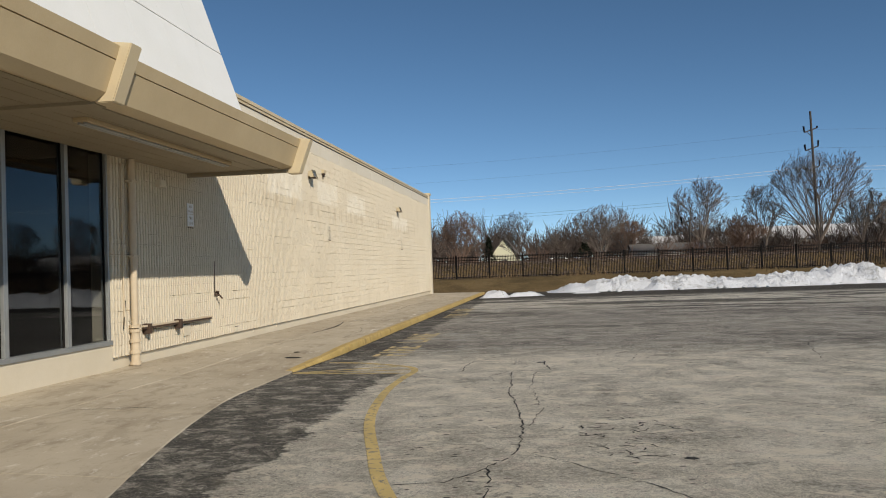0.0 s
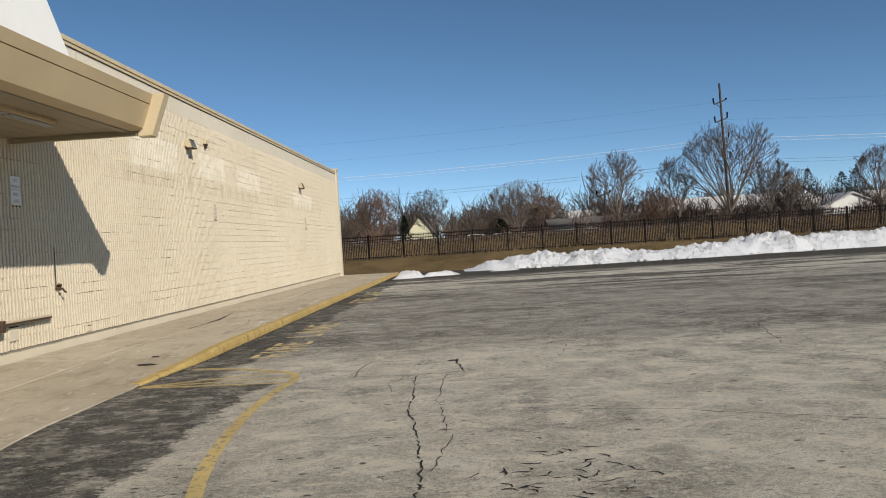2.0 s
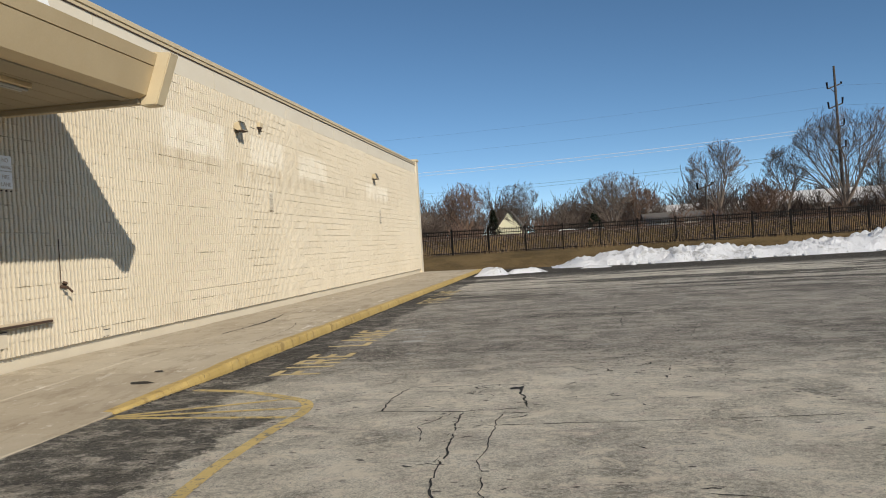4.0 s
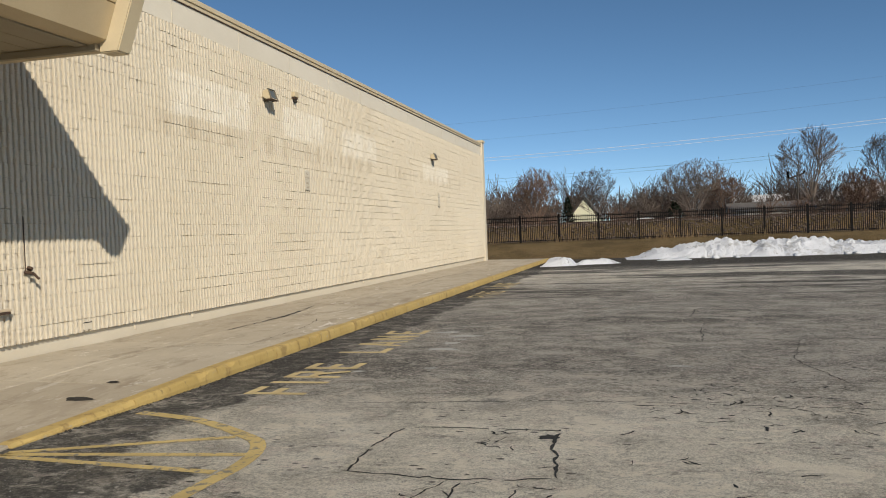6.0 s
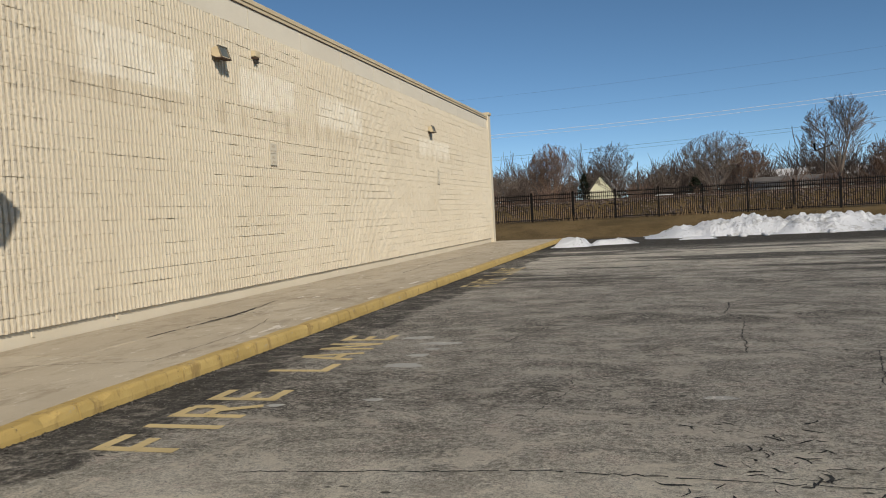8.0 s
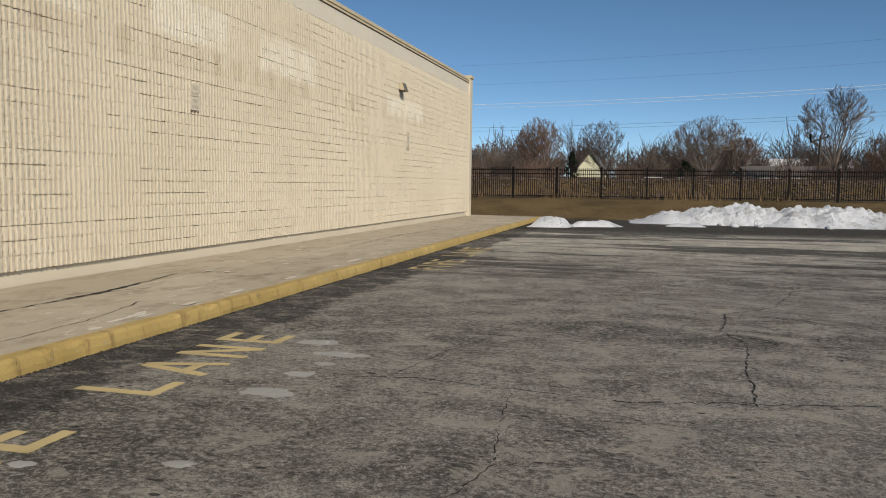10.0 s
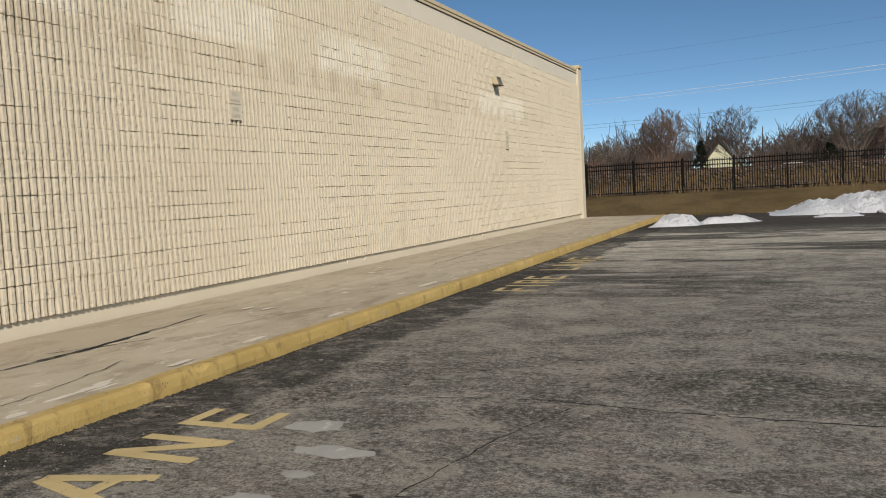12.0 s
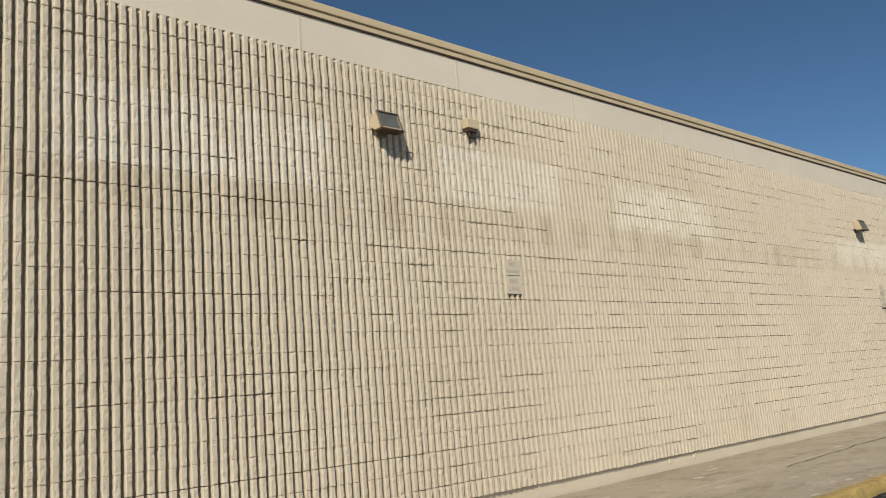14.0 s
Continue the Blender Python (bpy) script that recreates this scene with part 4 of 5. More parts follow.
# ---- fence ----
def make_fence():
    fence = thing("fence", "black iron picket fence with square posts behind the lawn", "fence")
    post = bmesh.new()
    box(post, -0.05, 0.05, -0.05, 0.05, -0.25, 1.72)
    box(post, -0.055, 0.055, -0.055, 0.055, 1.72, 1.76)
    first = part("post", post, M_IRON, fence)
    x0, x1 = -31.2, 78.0
    x, step, posts = x0, 2.436 / math.hypot(1, 0.08), []
    while x < x1:
        posts.append(x)
        x += step
    for i, x in enumerate(posts):
        ob = first if i == 0 else new("post", first.data)
        ob.parent = fence
        ob.location = (x, fence_line(x), 0.83)
    slope = Matrix.Rotation(math.atan(0.08), 4, "Z")
    for z in (0.98, 2.20, 2.42):
        bm = bmesh.new()
        length = (posts[-1] - posts[0]) * math.hypot(1, 0.08)
        box(bm, 0, length, -0.02, 0.02, z - 0.025, z + 0.025)
        bm.transform(Matrix.Translation((posts[0], fence_line(posts[0]), 0)) @ slope)
        part("rail", bm, M_IRON, fence)
    verts, faces = [], []
    x = posts[0]
    while x < posts[-1]:
        y, r = fence_line(x), 0.019
        b = len(verts)
        for z in (0.90, 2.50):
            verts += [(x - r, y - r, z), (x + r, y - r, z), (x + r, y + r, z), (x - r, y + r, z)]
        verts.append((x, y, 2.56))
        for i in range(4):
            j = (i + 1) % 4
            faces += [(b + i, b + j, b + 4 + j, b + 4 + i), (b + 4 + i, b + 4 + j, b + 8)]
        x += 0.115
    ob = raw_ob("picket", verts, faces, M_IRON)
    ob.parent = fence
    tagged(ob, kind="stuff")


make_fence()


# ---- snow ----
def snow_bank(name, x0, x1, centre, width, height, seed, label, step=0.10):
    rnd = random.Random(seed)
    nx, ny = int((x1 - x0) / step), int(width / step) + 1
    verts, faces = [], []
    for i in range(nx + 1):
        x = x0 + (x1 - x0) * i / nx
        taper = min(1.8, 0.3 * (x1 - x0))
        ends = smooth01(x, x0, x0 + taper) * smooth01(-x, -x1, -x1 + taper)
        top = height(x) * (0.25 + 0.75 * ends)
        for j in range(ny + 1):
            v = 2 * j / ny - 1
            ragged = 0.42 * noise.noise((x * 0.9, 5.0 + v, seed))
            y = centre(x) + (width / 2) * v + ragged * abs(v)
            crown = max(0.0, 1 - abs(v) ** 3.0)
            lump = 0.66 + 0.24 * noise.fractal((x * 0.8, y * 0.9, seed), 1.0, 2.0, 3) + 0.34 * abs(noise.noise((x * 2.3, y * 2.3, seed))) + 0.20 * abs(noise.noise((x * 4.6, y * 4.6, seed))) - 0.13 * abs(noise.noise((x * 8.5, y * 7.0, seed)))
            z = top * crown * max(0.05, lump) * (ends ** 0.5)
            verts.append((x, y, ground_height(x, y) * (1 if ground_height(x, y) > 0 else 0) + z - 0.015))
    for i in range(nx):
        for j in range(ny):
            a = i * (ny + 1) + j
            faces.append((a, a + ny + 1, a + ny + 2, a + 1))
    return tagged(raw_ob(name, verts, faces, M_SNOW, True), label, "snow bank")


def bank_height(x):
    return 0.78 + 0.13 * math.sin(x * 0.55 + 0.8) + 0.08 * math.sin(x * 1.3) + 0.35 * smooth01(x, 20, 27)


snow_bank("snow_bank", 6.9, 14.8, lambda x: 50.2, 4.2, bank_height, 3, "long heap of melting dirty snow along the lot edge")
snow_bank("snow_bank", 12.0, 23.5, lambda x: 49.6 + 0.02 * x, 4.4, lambda x: bank_height(x) * 1.08, 4, "high ridge of ploughed snow along the lot edge")
snow_bank("snow_bank", 20.5, 60.0, lambda x: 50.6 + 0.06 * (x - 20), 4.6, lambda x: bank_height(x) * 1.05, 5, "tall far heap of ploughed snow with dirt streaks", 0.16)
snow_bank("snow_bank", 3.35, 5.1, lambda x: 43.8 + 0.2 * (x - 3), 1.7, lambda x: 0.48, 8, "small rounded heap of leftover snow on asphalt")
snow_bank("snow_bank", 4.7, 7.0, lambda x: 44.2 + 0.3 * (x - 4), 0.9, lambda x: 0.34, 9, "thin strip of leftover snow on wet asphalt")
snow_bank("snow_bank", 8.4, 10.2, lambda x: 46.6, 0.8, lambda x: 0.16, 10, "thin flat scrap of snow on the lot")
rnd = random.Random(21)
for i in range(16):
    x = rnd.uniform(7.5, 27)
    y = 47.2 + 0.05 * x + rnd.uniform(-0.9, 0.3)
    bm = bmesh.new()
    bmesh.ops.create_icosphere(bm, subdivisions=2, radius=rnd.uniform(0.08, 0.2))
    for v in bm.verts:
        v.co *= 1 + 0.4 * noise.noise(v.co * 9 + Vector((i, 0, 0)))
        v.co.z *= 0.55
    bm.transform(Matrix.Translation((x, y, 0.05)))
    tagged(mesh_ob("snow_lump", bm, M_SNOW, True), "small lump of dirty snow on asphalt", "snow lump", "snow lumps on the lot")


# ---- railway bank behind the fence ----
def ballast():
    rnd = random.Random(12)
    verts, faces = [], []
    for _ in range(12000):
        x = rnd.uniform(-30, 75)
        u = rnd.uniform(61.0, 67.5)
        y, r = u + 0.08 * x, rnd.uniform(0.04, 0.13)
        z = ground_height(x, y) + r * 0.3
        b = len(verts)
        for dx, dy, dz in ((1, 0, 0), (0, 1, 0), (-1, 0, 0), (0, -1, 0), (0, 0, 1), (0, 0, -1)):
            k = r * rnd.uniform(0.6, 1.25)
            verts.append((x + dx * k, y + dy * k, z + dz * k * 0.8))
        for i in range(4):
            faces += [(b + i, b + (i + 1) % 4, b + 4), (b + (i + 1) % 4, b + i, b + 5)]
    tagged(raw_ob("ballast", verts, faces, M_STONE), "loose grey ballast stones on the railway bank", "gravel", kind="stuff")


ballast()
track = thing("railway_track", "rusty railway track on top of the bank", "railway track")
for u in (68.2, 69.6):
    bm = bmesh.new()
    box(bm, -60, 110, -0.05, 0.05, 1.92, 2.14)
    bm.transform(Matrix.Translation((0, u, 0)) @ Matrix.Rotation(math.atan(0.08), 4, "Z"))
    part("rail", bm, M_RUST, track)
bm = bmesh.new()
for i in range(240):
    box(bm, -45 + 0.6 * i, -44.75 + 0.6 * i, -1.2, 1.2, 1.78, 1.96)
bm.transform(Matrix.Translation((0, 68.9, 0)) @ Matrix.Rotation(math.atan(0.08), 4, "Z"))
tagged(part("sleepers", bm, M_WOOD, track), kind="stuff")


def straw():
    rnd = random.Random(31)
    verts, faces = [], []
    for i in range(16000):
        x = rnd.uniform(-28, 72)
        u = rnd.choice((rnd.uniform(58.2, 62.0), rnd.uniform(57.6, 58.4), rnd.uniform(60, 66), rnd.uniform(51.2, 57.5)))
        clump = noise.noise((x * 0.35, u * 0.35, 2.0))
        if clump < 0.08 and u > 57.5:
            continue
        y = u + 0.08 * x
        h = rnd.uniform(0.12, 0.65) * (0.6 + clump) if u > 57.5 else rnd.uniform(0.04, 0.10)
        z, a, w = ground_height(x, y), rnd.uniform(0, 6.28), rnd.uniform(0.012, 0.03)
        b = len(verts)
        lean = (rnd.uniform(-0.2, 0.2) * h, rnd.uniform(-0.2, 0.2) * h)
        verts += [(x - w * math.cos(a), y - w * math.sin(a), z - 0.03), (x + w * math.cos(a), y + w * math.sin(a), z - 0.03), (x + lean[0], y + lean[1], z + h)]
        faces.append((b, b + 1, b + 2))
    tagged(raw_ob("dry_grass", verts, faces, M_STRAW), "dry straw coloured grass along the fence", "grass", kind="stuff")


straw()


# ---- trees ----
class Wood:
    """Collects tapered limbs."""

    def __init__(self):
        self.verts, self.faces = [], []

    def limb(self, points, r0, r1, sides):
        base = len(self.verts)
        n = len(points)
        for i, p in enumerate(points):
            d = (points[min(n - 1, i + 1)] - points[max(0, i - 1)]).normalized()
            s = d.cross(Vector((0.3, 0.9, 0.2))).normalized()
            t = d.cross(s)
            r = r0 + (r1 - r0) * i / (n - 1)
            for k in range(sides):
                a = 6.2832 * k / sides
                self.verts.append(tuple(p + s * (r * math.cos(a)) + t * (r * math.sin(a))))
        for i in range(n - 1):
            for k in range(sides):
                q = (k + 1) % sides
                self.faces.append((base + i * sides + k, base + i * sides + q, base + (i + 1) * sides + q, base + (i + 1) * sides + k))

    def grow(self, rnd, start, way, length, radius, depth, droop, fork, keep, inside=None):
        n = 4 if depth > 1 else 2
        pts, p, d = [start.copy()], start.copy(), way.normalized()
        if inside:
            while length > 0.15 and not inside(start + d * length):
                length *= 0.8
        for i in range(n):
            d = (d + Vector((rnd.uniform(-1, 1), rnd.uniform(-1, 1), rnd.uniform(-0.6, 0.8) + droop)) * (0.20 if depth < 3 else 0.13)).normalized()
            p = p + d * (length / n)
            pts.append(p.copy())
        self.limb(pts, radius, max(keep * 0.6, radius * (0.5 if depth else 0.3)), 5 if depth > 2 else 3)
        if depth == 0:
            return
        count = fork + rnd.randint(0, 2)
        for i in range(count):
            k = rnd.uniform(0.22, 1.0) if i else 1.0
            f = min(n - 1, int(k * n))
            at = pts[f].lerp(pts[f + 1], k * n - f) if f < n else pts[n]
            side = Vector((rnd.uniform(-1, 1), rnd.uniform(-1, 1), rnd.uniform(-0.45, 0.65)))
            turn = (d * rnd.uniform(0.7, 1.2) + side * rnd.uniform(0.55, 0.95)).normalized()
            self.grow(rnd, at, turn, length * rnd.uniform(0.50, 0.78), max(keep, radius * rnd.uniform(0.36, 0.55)), depth - 1, droop, fork, keep, inside)


def bare_tree(x, y, height, wide, seed, twig, label, limbs=6, depth=4, trunk_share=0.28, fork=3, girth=0.015):
    """A leafless tree whose limbs fill a rounded crown of the given half width."""
    rnd = random.Random(seed)
    z = ground_height(x, y)
    tree = thing("tree", label, "tree", "bare trees behind the railway", at=(x, y, z))
    trunk, crown = Wood(), Wood()
    th, r = height * trunk_share, height * girth
    mid, half = th + 0.47 * (height - th), 0.53 * (height - th)

    def inside(p):
        a = math.atan2(p.y, p.x)
        ragged = 1 + 0.16 * noise.noise((math.cos(a) * 1.7, math.sin(a) * 1.7 + p.z * 0.35, seed * 3.1))
        return (p.x ** 2 + p.y ** 2) / wide ** 2 + ((p.z - mid) / half) ** 2 < ragged ** 2

    pts = [Vector((0, 0, -0.2))]
    for i in range(1, 5):
        pts.append(Vector((rnd.uniform(-1, 1) * 0.02 * height * i / 4, rnd.uniform(-1, 1) * 0.02 * height * i / 4, th * i / 4)))
    trunk.limb(pts, r * 1.25, r * 0.8, 9)
    for i in range(limbs):
        a = 6.2832 * (i + rnd.uniform(-0.3, 0.3)) / limbs
        out = 1.1 * wide / (height - th) * rnd.uniform(0.5, 1.5)
        at = pts[3].lerp(pts[4], rnd.uniform(0.0, 1.0)) if i else pts[4]
        way = Vector((math.cos(a) * out, math.sin(a) * out, 1.0)) if i else Vector((0.05, 0, 1))
        crown.grow(rnd, at, way, (height - th) * rnd.uniform(0.45, 0.66), r * rnd.uniform(0.38, 0.6), depth, 0.10, fork, 0.015, inside)
    for name, w, m in (("trunk", trunk, M_BARK), ("crown", crown, twig)):
        ob = raw_ob(name, w.verts, w.faces, m)
        ob.parent = tree
    return tree


TREES = (
    (-4.2, 101, 7.9, 2.7, 1, M_TWIG_RED, "bare upright tree with dense reddish twigs", 11, 4, 0.10),
    (2.6, 103, 7.6, 3.3, 2, M_BARK, "bare spreading tree with crooked dark limbs", 6, 4, 0.22),
    (7.9, 114, 5.4, 1.8, 3, M_TWIG, "slim bare tree with fine grey twigs", 6, 4, 0.2),
    (13.2, 100, 7.6, 4.0, 4, M_TWIG, "rounded bare tree with fine brown twigs", 9, 4, 0.16),
    (17.5, 112, 6.2, 3.2, 5, M_TWIG_RED, "small bare tree in the hedge row", 7, 4, 0.2),
    (25.3, 100, 10.4, 3.5, 6, M_TWIG, "tall vase shaped bare tree with fine twigs", 9, 4, 0.28),
    (29.2, 97, 5.6, 3.0, 7, M_TWIG_RED, "reddish bare bushy tree beside the fence", 11, 4, 0.06),
    (33.0, 102, 9.6, 2.6, 8, M_TWIG, "tall bare tree with thin grey limbs", 7, 4, 0.25),
    (38.6, 100, 13.2, 6.3, 9, M_TWIG, "large spreading bare tree behind the pole", 13, 4, 0.18),
    (44.4, 103, 8.8, 3.0, 10, M_TWIG, "slender bare tree with drooping outer twigs", 7, 4, 0.22),
    (52.0, 116, 8.2, 3.8, 11, M_TWIG, "bare tree beside pale low buildings", 7, 4, 0.22),
    (58.5, 104, 9.6, 3.4, 12, M_TWIG_RED, "tall reddish bare tree far along the fence", 8, 4, 0.2),
    (66.0, 100, 9.0, 4.0, 13, M_TWIG, "wide bare tree far along the railway", 8, 4, 0.2),
    (-11.0, 106, 5.2, 2.6, 14, M_TWIG, "low bare tree behind the store corner", 7, 4, 0.2),
    (-19.0, 100, 7.5, 3.4, 15, M_TWIG, "bare tree behind the store", 7, 4, 0.2),
)
for x, y, h, wide, seed, m, label, limbs, depth, share in TREES:
    bare_tree(x, y, h, wide, seed, m, label, limbs, depth, share)


def thicket(x0, x1, y, low, high, count, seed, material, label, gaps=()):
    rnd = random.Random(seed)
    w = Wood()
    for _ in range(count):
        x, yy = rnd.uniform(x0, x1), y + rnd.uniform(-4, 4)
        if any(a < x < b for a, b in gaps):
            continue
        h = rnd.uniform(low, high) * (0.75 + 0.5 * noise.noise((x * 0.12, y, 0)))
        base = Vector((x, yy, ground_height(x, yy) - 0.1))
        for _ in range(5):
            way = Vector((rnd.uniform(-0.45, 0.45), rnd.uniform(-0.45, 0.45), 1))
            w.grow(rnd, base, way, h * rnd.uniform(0.5, 0.75), 0.022 + 0.004 * h, 2, 0.15, 3, 0.018 + 0.0003 * (y - 80))
    tagged(raw_ob("far_woods", w.verts, w.faces, material), label, "woods", kind="stuff")


thicket(-45, 90, 92, 1.4, 3.2, 190, 61, M_TWIG_RED, "low reddish bare brush behind the railway", ((-0.2, 4.6), (6.4, 10.4)))
thicket(-50, 100, 118, 4.2, 6.4, 260, 62, M_WOODS, "grey brown line of bare winter woods", ((-3.2, 4.2),))
thicket(-70, 130, 150, 6.0, 8.5, 230, 63, M_WOODS, "distant hazy line of bare trees")
thicket(-90, 170, 190, 8.0, 11.0, 220, 64, M_WOODS, "farthest brown line of bare trees")


def evergreen(x, y, h, seed, spread=0.28):
    rnd = random.Random(seed)
    z = ground_height(x, y)
    tree = thing("evergreen_tree", "dark evergreen tree among bare trees", "tree", at=(x, y, z))
    w = Wood()
    w.limb([Vector((0, 0, -0.1)), Vector((0, 0, h * 0.5)), Vector((0, 0, h))], 0.14, 0.03, 6)
    ob = raw_ob("trunk", w.verts, w.faces, M_BARK)
    ob.parent = tree
    verts, faces = [], []
    for _ in range(1500):
        k = rnd.random() ** 0.8
        r = h * spread * (1 - k) * rnd.uniform(0.3, 1.1) + 0.05
        a = rnd.uniform(0, 6.28)
        c = Vector((r * math.cos(a), r * math.sin(a), h * (0.08 + 0.92 * k) - 0.2 * r))
        d = Vector((math.cos(a), math.sin(a), rnd.uniform(-0.5, 0.3))) * rnd.uniform(0.15, 0.4)
        s = Vector((-math.sin(a), math.cos(a), rnd.uniform(-0.5, 0.5))) * rnd.uniform(0.06, 0.14)
        b = len(verts)
        verts += [tuple(c - s), tuple(c + s), tuple(c + d)]
        faces.append((b, b + 1, b + 2))
    ob = raw_ob("crown", verts, faces, M_EVERGREEN)
    ob.parent = tree


evergreen(-1.6, 111, 4.6, 1)
evergreen(11.5, 110, 3.6, 2, 0.5)
for i, (x, y, h) in enumerate(((58, 132, 8.5), (62, 134, 9.0), (66, 131, 8.0), (70, 135, 8.6), (75, 133, 8.0))):
    evergreen(x, y, h, 20 + i, 0.55)


# ---- houses, sheds, vehicles, poles and wires ----
def gable_house(name, x, y, w, d, eave, ridge, wall_m, roof_m, label, category, along_x=False, windows=0):
    z = ground_height(x, y)
    h = thing(name, label, category, at=(x, y, z))
    bm = bmesh.new()
    box(bm, -w / 2, w / 2, -d / 2, d / 2, -0.2, eave)
    part("wall", bm, wall_m, h)
    bm = bmesh.new()
    if along_x:
        a = [(-d / 2 - 0.3, eave - 0.1), (0, ridge), (d / 2 + 0.3, eave - 0.1), (0, ridge - 0.2)]
        prism(bm, a, -w / 2 - 0.2, w / 2 + 0.2)
        bm.transform(Matrix.Rotation(math.pi / 2, 4, "Z"))
        bm2 = bmesh.new()
        prism(bm2, [(-d / 2, eave), (d / 2, eave), (0, ridge - 0.21)], -w / 2, w / 2)
        bm2.transform(Matrix.Rotation(math.pi / 2, 4, "Z"))
    else:
        prism(bm, [(-w / 2 - 0.3, eave - 0.2), (0, ridge), (w / 2 + 0.3, eave - 0.2), (0, ridge - 0.22)], -d / 2 - 0.3, d / 2 + 0.3)
        bm2 = bmesh.new()
        prism(bm2, [(-w / 2, eave + 0.001), (w / 2, eave + 0.001), (0, ridge - 0.23)], -d / 2, d / 2)
    part("gable", bm2, wall_m, h)
    part("roof", bm, roof_m, h)
    for i in range(windows):
        wx = -w / 2 + w * (i + 0.75) / (windows + 0.5)
        win = boxpart("window", h, M_METAL, (wx - 0.45, wx + 0.45, -d / 2 - 0.04, -d / 2 + 0.02, eave * 0.35, eave * 0.75))
        boxpart("pane", win, M_DARK, (wx - 0.38, wx + 0.38, -d / 2 - 0.05, -d / 2 - 0.041, eave * 0.38, eave * 0.72))
    return h


gable_house("house", 0.3, 118, 4.0, 7.0, 1.9, 4.7, M_CREAM, M_ROOF, "small pale yellow house with a steep gable", "house", windows=1)
gable_house("shed", 22.5, 112, 9.5, 6.0, 1.9, 2.9, M_GREY, M_ROOF, "low shed with a dark shallow roof", "shed", True)
gable_house("warehouse", 47.0, 128, 24.0, 12.0, 3.2, 5.2, M_GREY, M_TIN, "long low warehouse with a pale metal roof", "warehouse", True, 5)
gable_house("warehouse", 61.0, 122, 8.0, 10.0, 2.4, 4.3, M_WHITE, M_TIN, "white metal building with a gabled end", "warehouse", False, 1)
gable_house("warehouse", 73.0, 126, 12.0, 9.0, 3.0, 4.6, M_WHITE, M_TIN, "white low building far behind the trees", "warehouse", True, 3)
gable_house("warehouse", 30.0, 150, 16.0, 9.0, 3.6, 5.0, M_GREY, M_TIN, "distant low building with a pale roof", "warehouse", True, 3)


def car(x, y, turn, label):
    c = thing("car", label, "car", at=(x, y, ground_height(x, y)))
    c.rotation_euler = (0, 0, radians(turn))
    bm = bmesh.new()
    prism(bm, [(-2.2, 0.35), (2.2, 0.35), (2.25, 0.75), (1.3, 0.92), (-2.1, 0.98), (-2.25, 0.7)], -0.85, 0.85)
    bmesh.ops.bevel(bm, geom=bm.edges[:], offset=0.06, segments=2, affect="EDGES")
    part("body", bm, M_WHITE, c)
    bm = bmesh.new()
    prism(bm, [(-1.7, 0.95), (1.1, 0.92), (0.5, 1.38), (-1.2, 1.42)], -0.72, 0.72)
    part("cabin", bm, M_WHITE, c)
    for side in (-0.735, 0.722):
        boxpart("window", c, M_DARK, (-1.05, 0.45, side, side + 0.013, 1.02, 1.32))
    for wx in (-1.35, 1.35):
        for wy in (-0.86, 0.66):
            wheel = tubepart("wheel", c, M_IRON, (wx, wy, 0.32), (wx, wy + 0.2, 0.32), 0.32, n=16)
            tubepart("rim", wheel, M_METAL, (wx, wy - 0.008, 0.32), (wx, wy + 0.208, 0.32), 0.19)


car(8.3, 101, 0, "white parked car beyond the railway bank")
car(11.6, 104, 8, "white parked car beside a hedge")


def utility_pole(x, y, top, arms, label, r=0.17):
    z = ground_height(x, y)
    p = thing("utility_pole", label, "utility pole", at=(x, y, z))
    tubepart("shaft", p, M_POLE, (0, 0, -0.3), (-0.35 if top > 12 else 0, 0, top - z), r, r * 0.6, n=12)
    for i, (az, side) in enumerate(arms):
        zz = az - z
        cx = -0.35 * zz / (top - z) if top > 12 else 0
        arm = tubepart("arm", p, M_POLE, (cx - 0.85, 0, zz - 0.12), (cx + 0.65, 0, zz + 0.38), 0.075, n=8)
        tubepart("brace", p, M_POLE, (cx - 0.6, 0, zz - 0.05), (cx, 0, zz - 0.65), 0.04, n=6)
        for k, base in ((-0.85, -0.1), (0.65, 0.35)):
            high = 0.75 if (k < 0) == (i < 2) or i == 1 else 0.25
            tubepart("insulator", arm, M_IRON, (cx + k, 0, zz + base), (cx + k * 1.08, 0, zz + base + high), 0.09, 0.12, n=10)
    return p


utility_pole(40.1, 105, 19.7, ((17.2, 1), (14.9, -1), (12.4, 1), (9.9, -1)), "tall dark utility pole with staggered insulator arms", 0.21)
utility_pole(23.6, 99, 6.8, ((6.2, 1),), "short wooden pole with a transformer arm", 0.11)
utility_pole(5.2, 102, 6.3, (), "plain thin pole among bare trees", 0.07)
utility_pole(-12.6, 104, 5.6, (), "plain thin pole behind the store corner", 0.12)


def wire(a, b, sag, r, material):
    a, b = Vector(a), Vector(b)
    w = Wood()
    n = 40
    w.limb([a.lerp(b, i / n) - Vector((0, 0, 4 * sag * (i / n) * (1 - i / n))) for i in range(n + 1)], r, r, 4)
    tagged(raw_ob("power_line", w.verts, w.faces, material), "overhead power line strung across the sky", "power line", "power lines")


for z, r, m in ((12.75, 0.021, M_WIRE), (12.35, 0.015, M_WIRE), (15.1, 0.006, M_WIRE_DARK), (17.4, 0.006, M_WIRE_DARK), (10.0, 0.012, M_WIRE_DARK), (9.6, 0.010, M_WIRE_DARK)):
    wire((-75, 112, z - 0.2), (39.9, 105, z), 1.6, r, m)
    wire((39.9, 105, z), (155, 98, z + 0.4), 1.6, r, m)


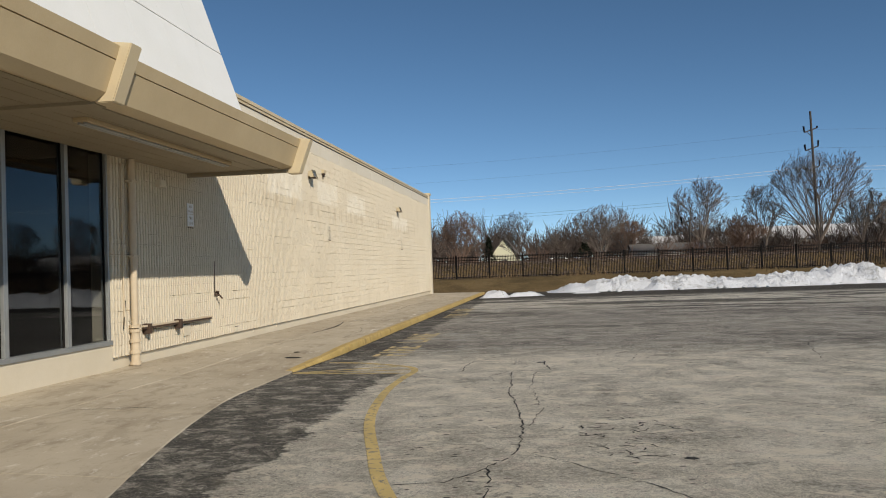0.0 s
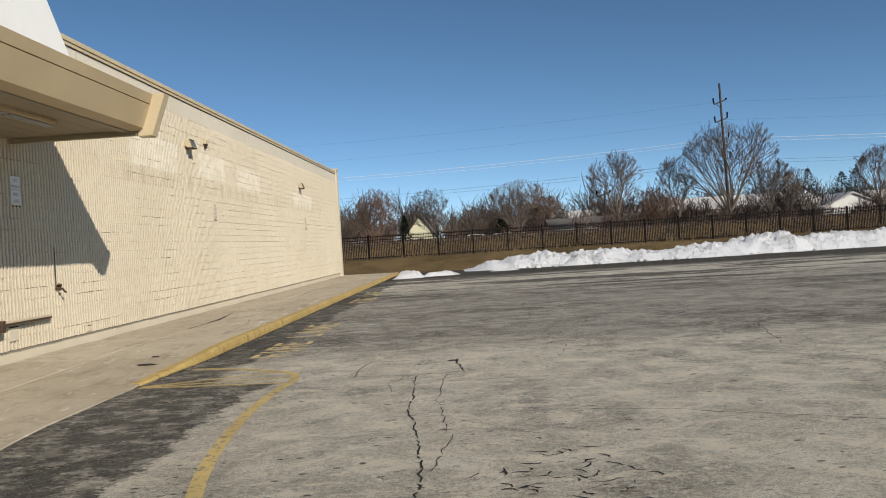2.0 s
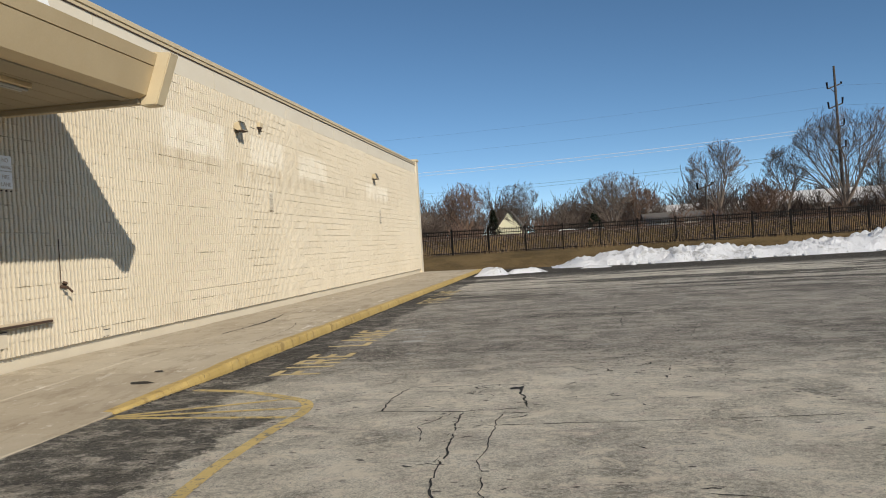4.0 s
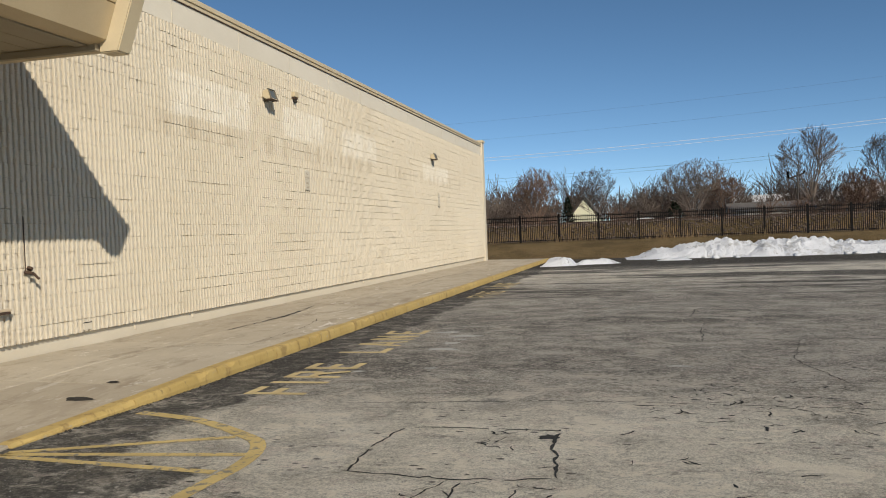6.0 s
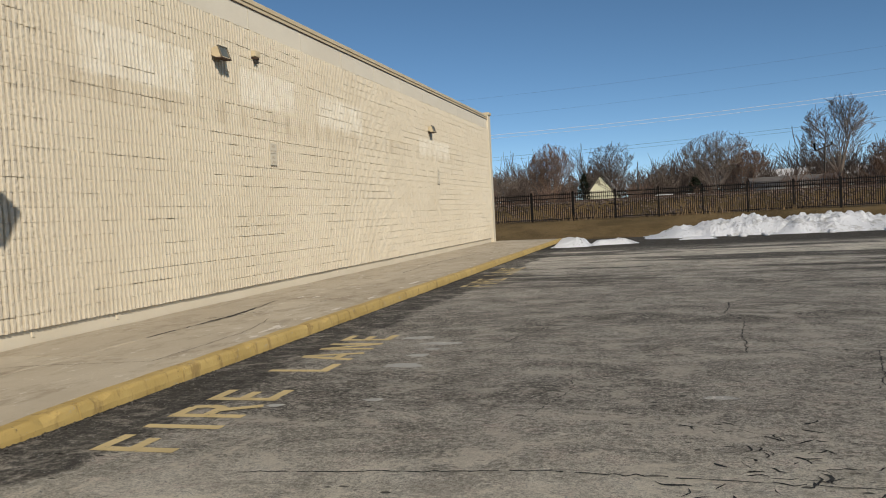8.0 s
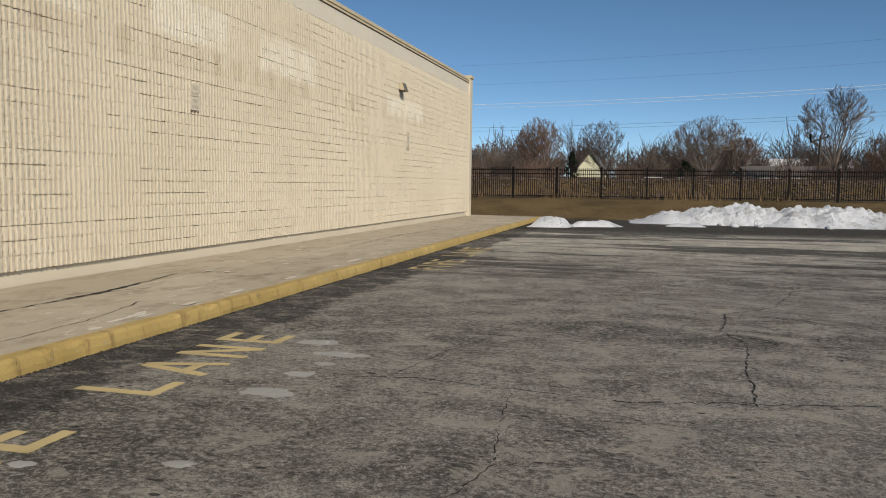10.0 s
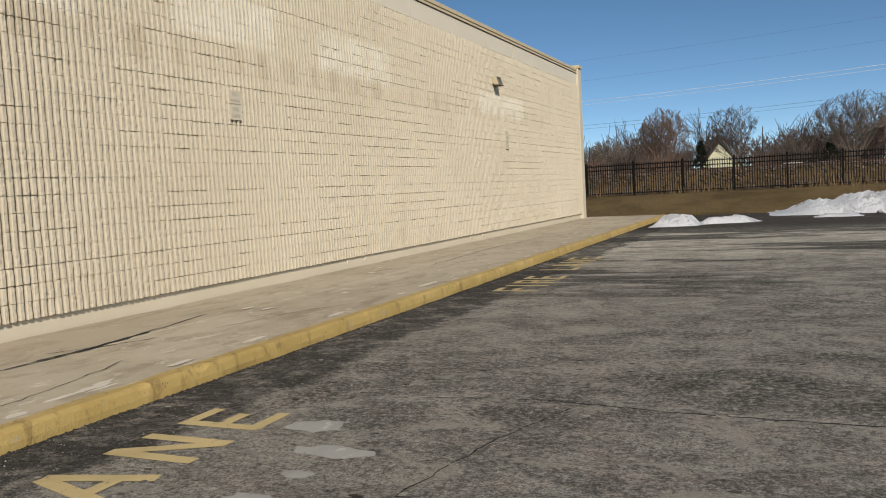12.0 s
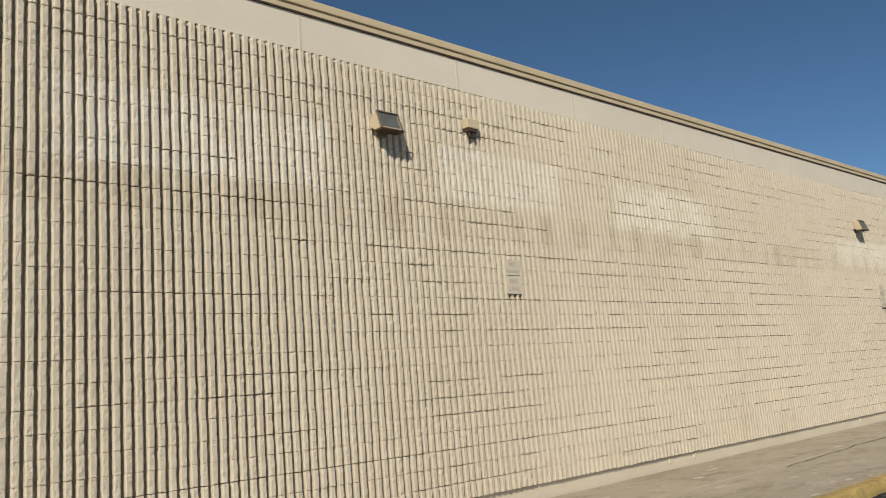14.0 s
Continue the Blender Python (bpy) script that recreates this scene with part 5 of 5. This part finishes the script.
# ---- loose grit on the lot ----
def grit():
    rnd = random.Random(77)
    verts, faces = [], []
    for _ in range(6000):
        y = rnd.uniform(4.5, 34)
        x = 3.05 + abs(rnd.gauss(0, 1.3)) + 0.13 * max(0, 11 - y) if rnd.random() < 0.6 else rnd.uniform(3.3, 13)
        r = rnd.uniform(0.003, 0.008)
        b = len(verts)
        for dx, dy, dz in ((1, 0, 0), (0, 1, 0), (-1, 0, 0), (0, -1, 0), (0, 0, 1)):
            k = r * rnd.uniform(0.6, 1.3)
            verts.append((x + dx * k, y + dy * k, 0.003 + dz * k))
        for i in range(4):
            faces.append((b + i, b + (i + 1) % 4, b + 4))
    tagged(raw_ob("loose_grit", verts, faces, M_GRIT), "loose pale grit scattered on the asphalt", "gravel", kind="stuff")


grit()


# ---- ribbed blocks of the wall, and joined rest ----
def block_mesh(seed, half=False, gap=0.001):
    """A split faced block: four rough ribs on a thin back, its joints set back."""
    rnd = random.Random(seed)
    verts, faces = [], []
    h = COURSE - 0.0006 - (0.005 if gap > 0.012 else 0.0015)
    push = rnd.uniform(-0.004, 0.004)
    for r in range(2 if half else 4):
        y0 = 0.1 * r
        top_z = h - (rnd.uniform(0.0, 0.004) if gap > 0.012 else 0.0)
        zs = (0.0, 0.007, h * 0.25, h * 0.5, h * 0.75, top_z - 0.007, top_z)
        base = len(verts)
        lean = rnd.uniform(-0.003, 0.003)
        open_joint = rnd.choice((0.25, 0.4, 0.9, 1.3))
        for j, z in enumerate(zs):
            end = gap * open_joint if j in (0, len(zs) - 1) else 0.0
            d = [push + lean + rnd.uniform(-0.0035, 0.003) - end for _ in range(2)]
            s = [rnd.uniform(-0.003, 0.003) for _ in range(2)]
            prof = ((-0.089, y0 + 0.001), (-0.080, y0 + 0.012), (-0.010 + d[0], y0 + 0.021 + s[0]), (d[0], y0 + 0.030 + s[0]),
                    (d[1], y0 + 0.073 + s[1]), (-0.012 + d[1], y0 + 0.081 + s[1]), (-0.080, y0 + 0.086), (-0.089, y0 + 0.099))
            verts += [(x, y, z) for x, y in prof]
        k = len(prof)
        for j in range(len(zs) - 1):
            for i in range(k - 1):
                a = base + j * k + i
                faces.append((a, a + 1, a + k + 1, a + k))
        top = base + (len(zs) - 1) * k
        faces.append(tuple(top + i for i in range(k)))
        faces.append(tuple(base + i for i in range(k - 1, -1, -1)))
    return verts, faces


VARIANTS = [block_mesh(700 + i, gap=0.0045 if i < 8 else 0.017) for i in range(12)]
HALVES = [block_mesh(800 + i, True) for i in range(6)]
block_data = []
for v, f in VARIANTS:
    me = bpy.data.meshes.new("block")
    me.from_pydata(v, [], f)
    me.materials.append(M_WALL)
    block_data.append(me)
pick = random.Random(4)
rest_v, rest_f = [], []
singles = 0
for c in range(COURSES):
    z = RIB_BOTTOM + COURSE * c
    y = WALL_Y0
    cells = [0.2] if c % 2 else []
    while y + sum(cells) < WALL_Y1 - 0.19:
        cells.append(0.4 if y + sum(cells) + 0.4 <= WALL_Y1 + 0.001 else 0.2)
    for w in cells:
        loose = noise.noise((y * 0.30, c * 5.3, 1.0)) + pick.uniform(-0.17, 0.17) > (0.26 if y < 24.5 else 0.06)
        k = pick.randrange(8, 12) if loose else pick.randrange(8)
        dx = pick.choice((0.0, 0.0, 0.002, -0.003, 0.004))
        if 20.2 <= y < 24.7 and w > 0.3 and singles < 300:
            ob = new("block", block_data[k])
            ob.location = (dx, y, z)
            ob.parent = wall
            singles += 1
        else:
            v, f = VARIANTS[k] if w > 0.3 else HALVES[k % 6]
            b = len(rest_v)
            rest_v += [(p + dx, q + y, r + z) for p, q, r in v]
            rest_f += [tuple(b + i for i in g) for g in f]
        y += w
blocks = raw_ob("blocks", rest_v, rest_f, M_WALL)
blocks.parent = wall
tagged(blocks, "rows of cream painted ribbed blocks", kind="stuff")
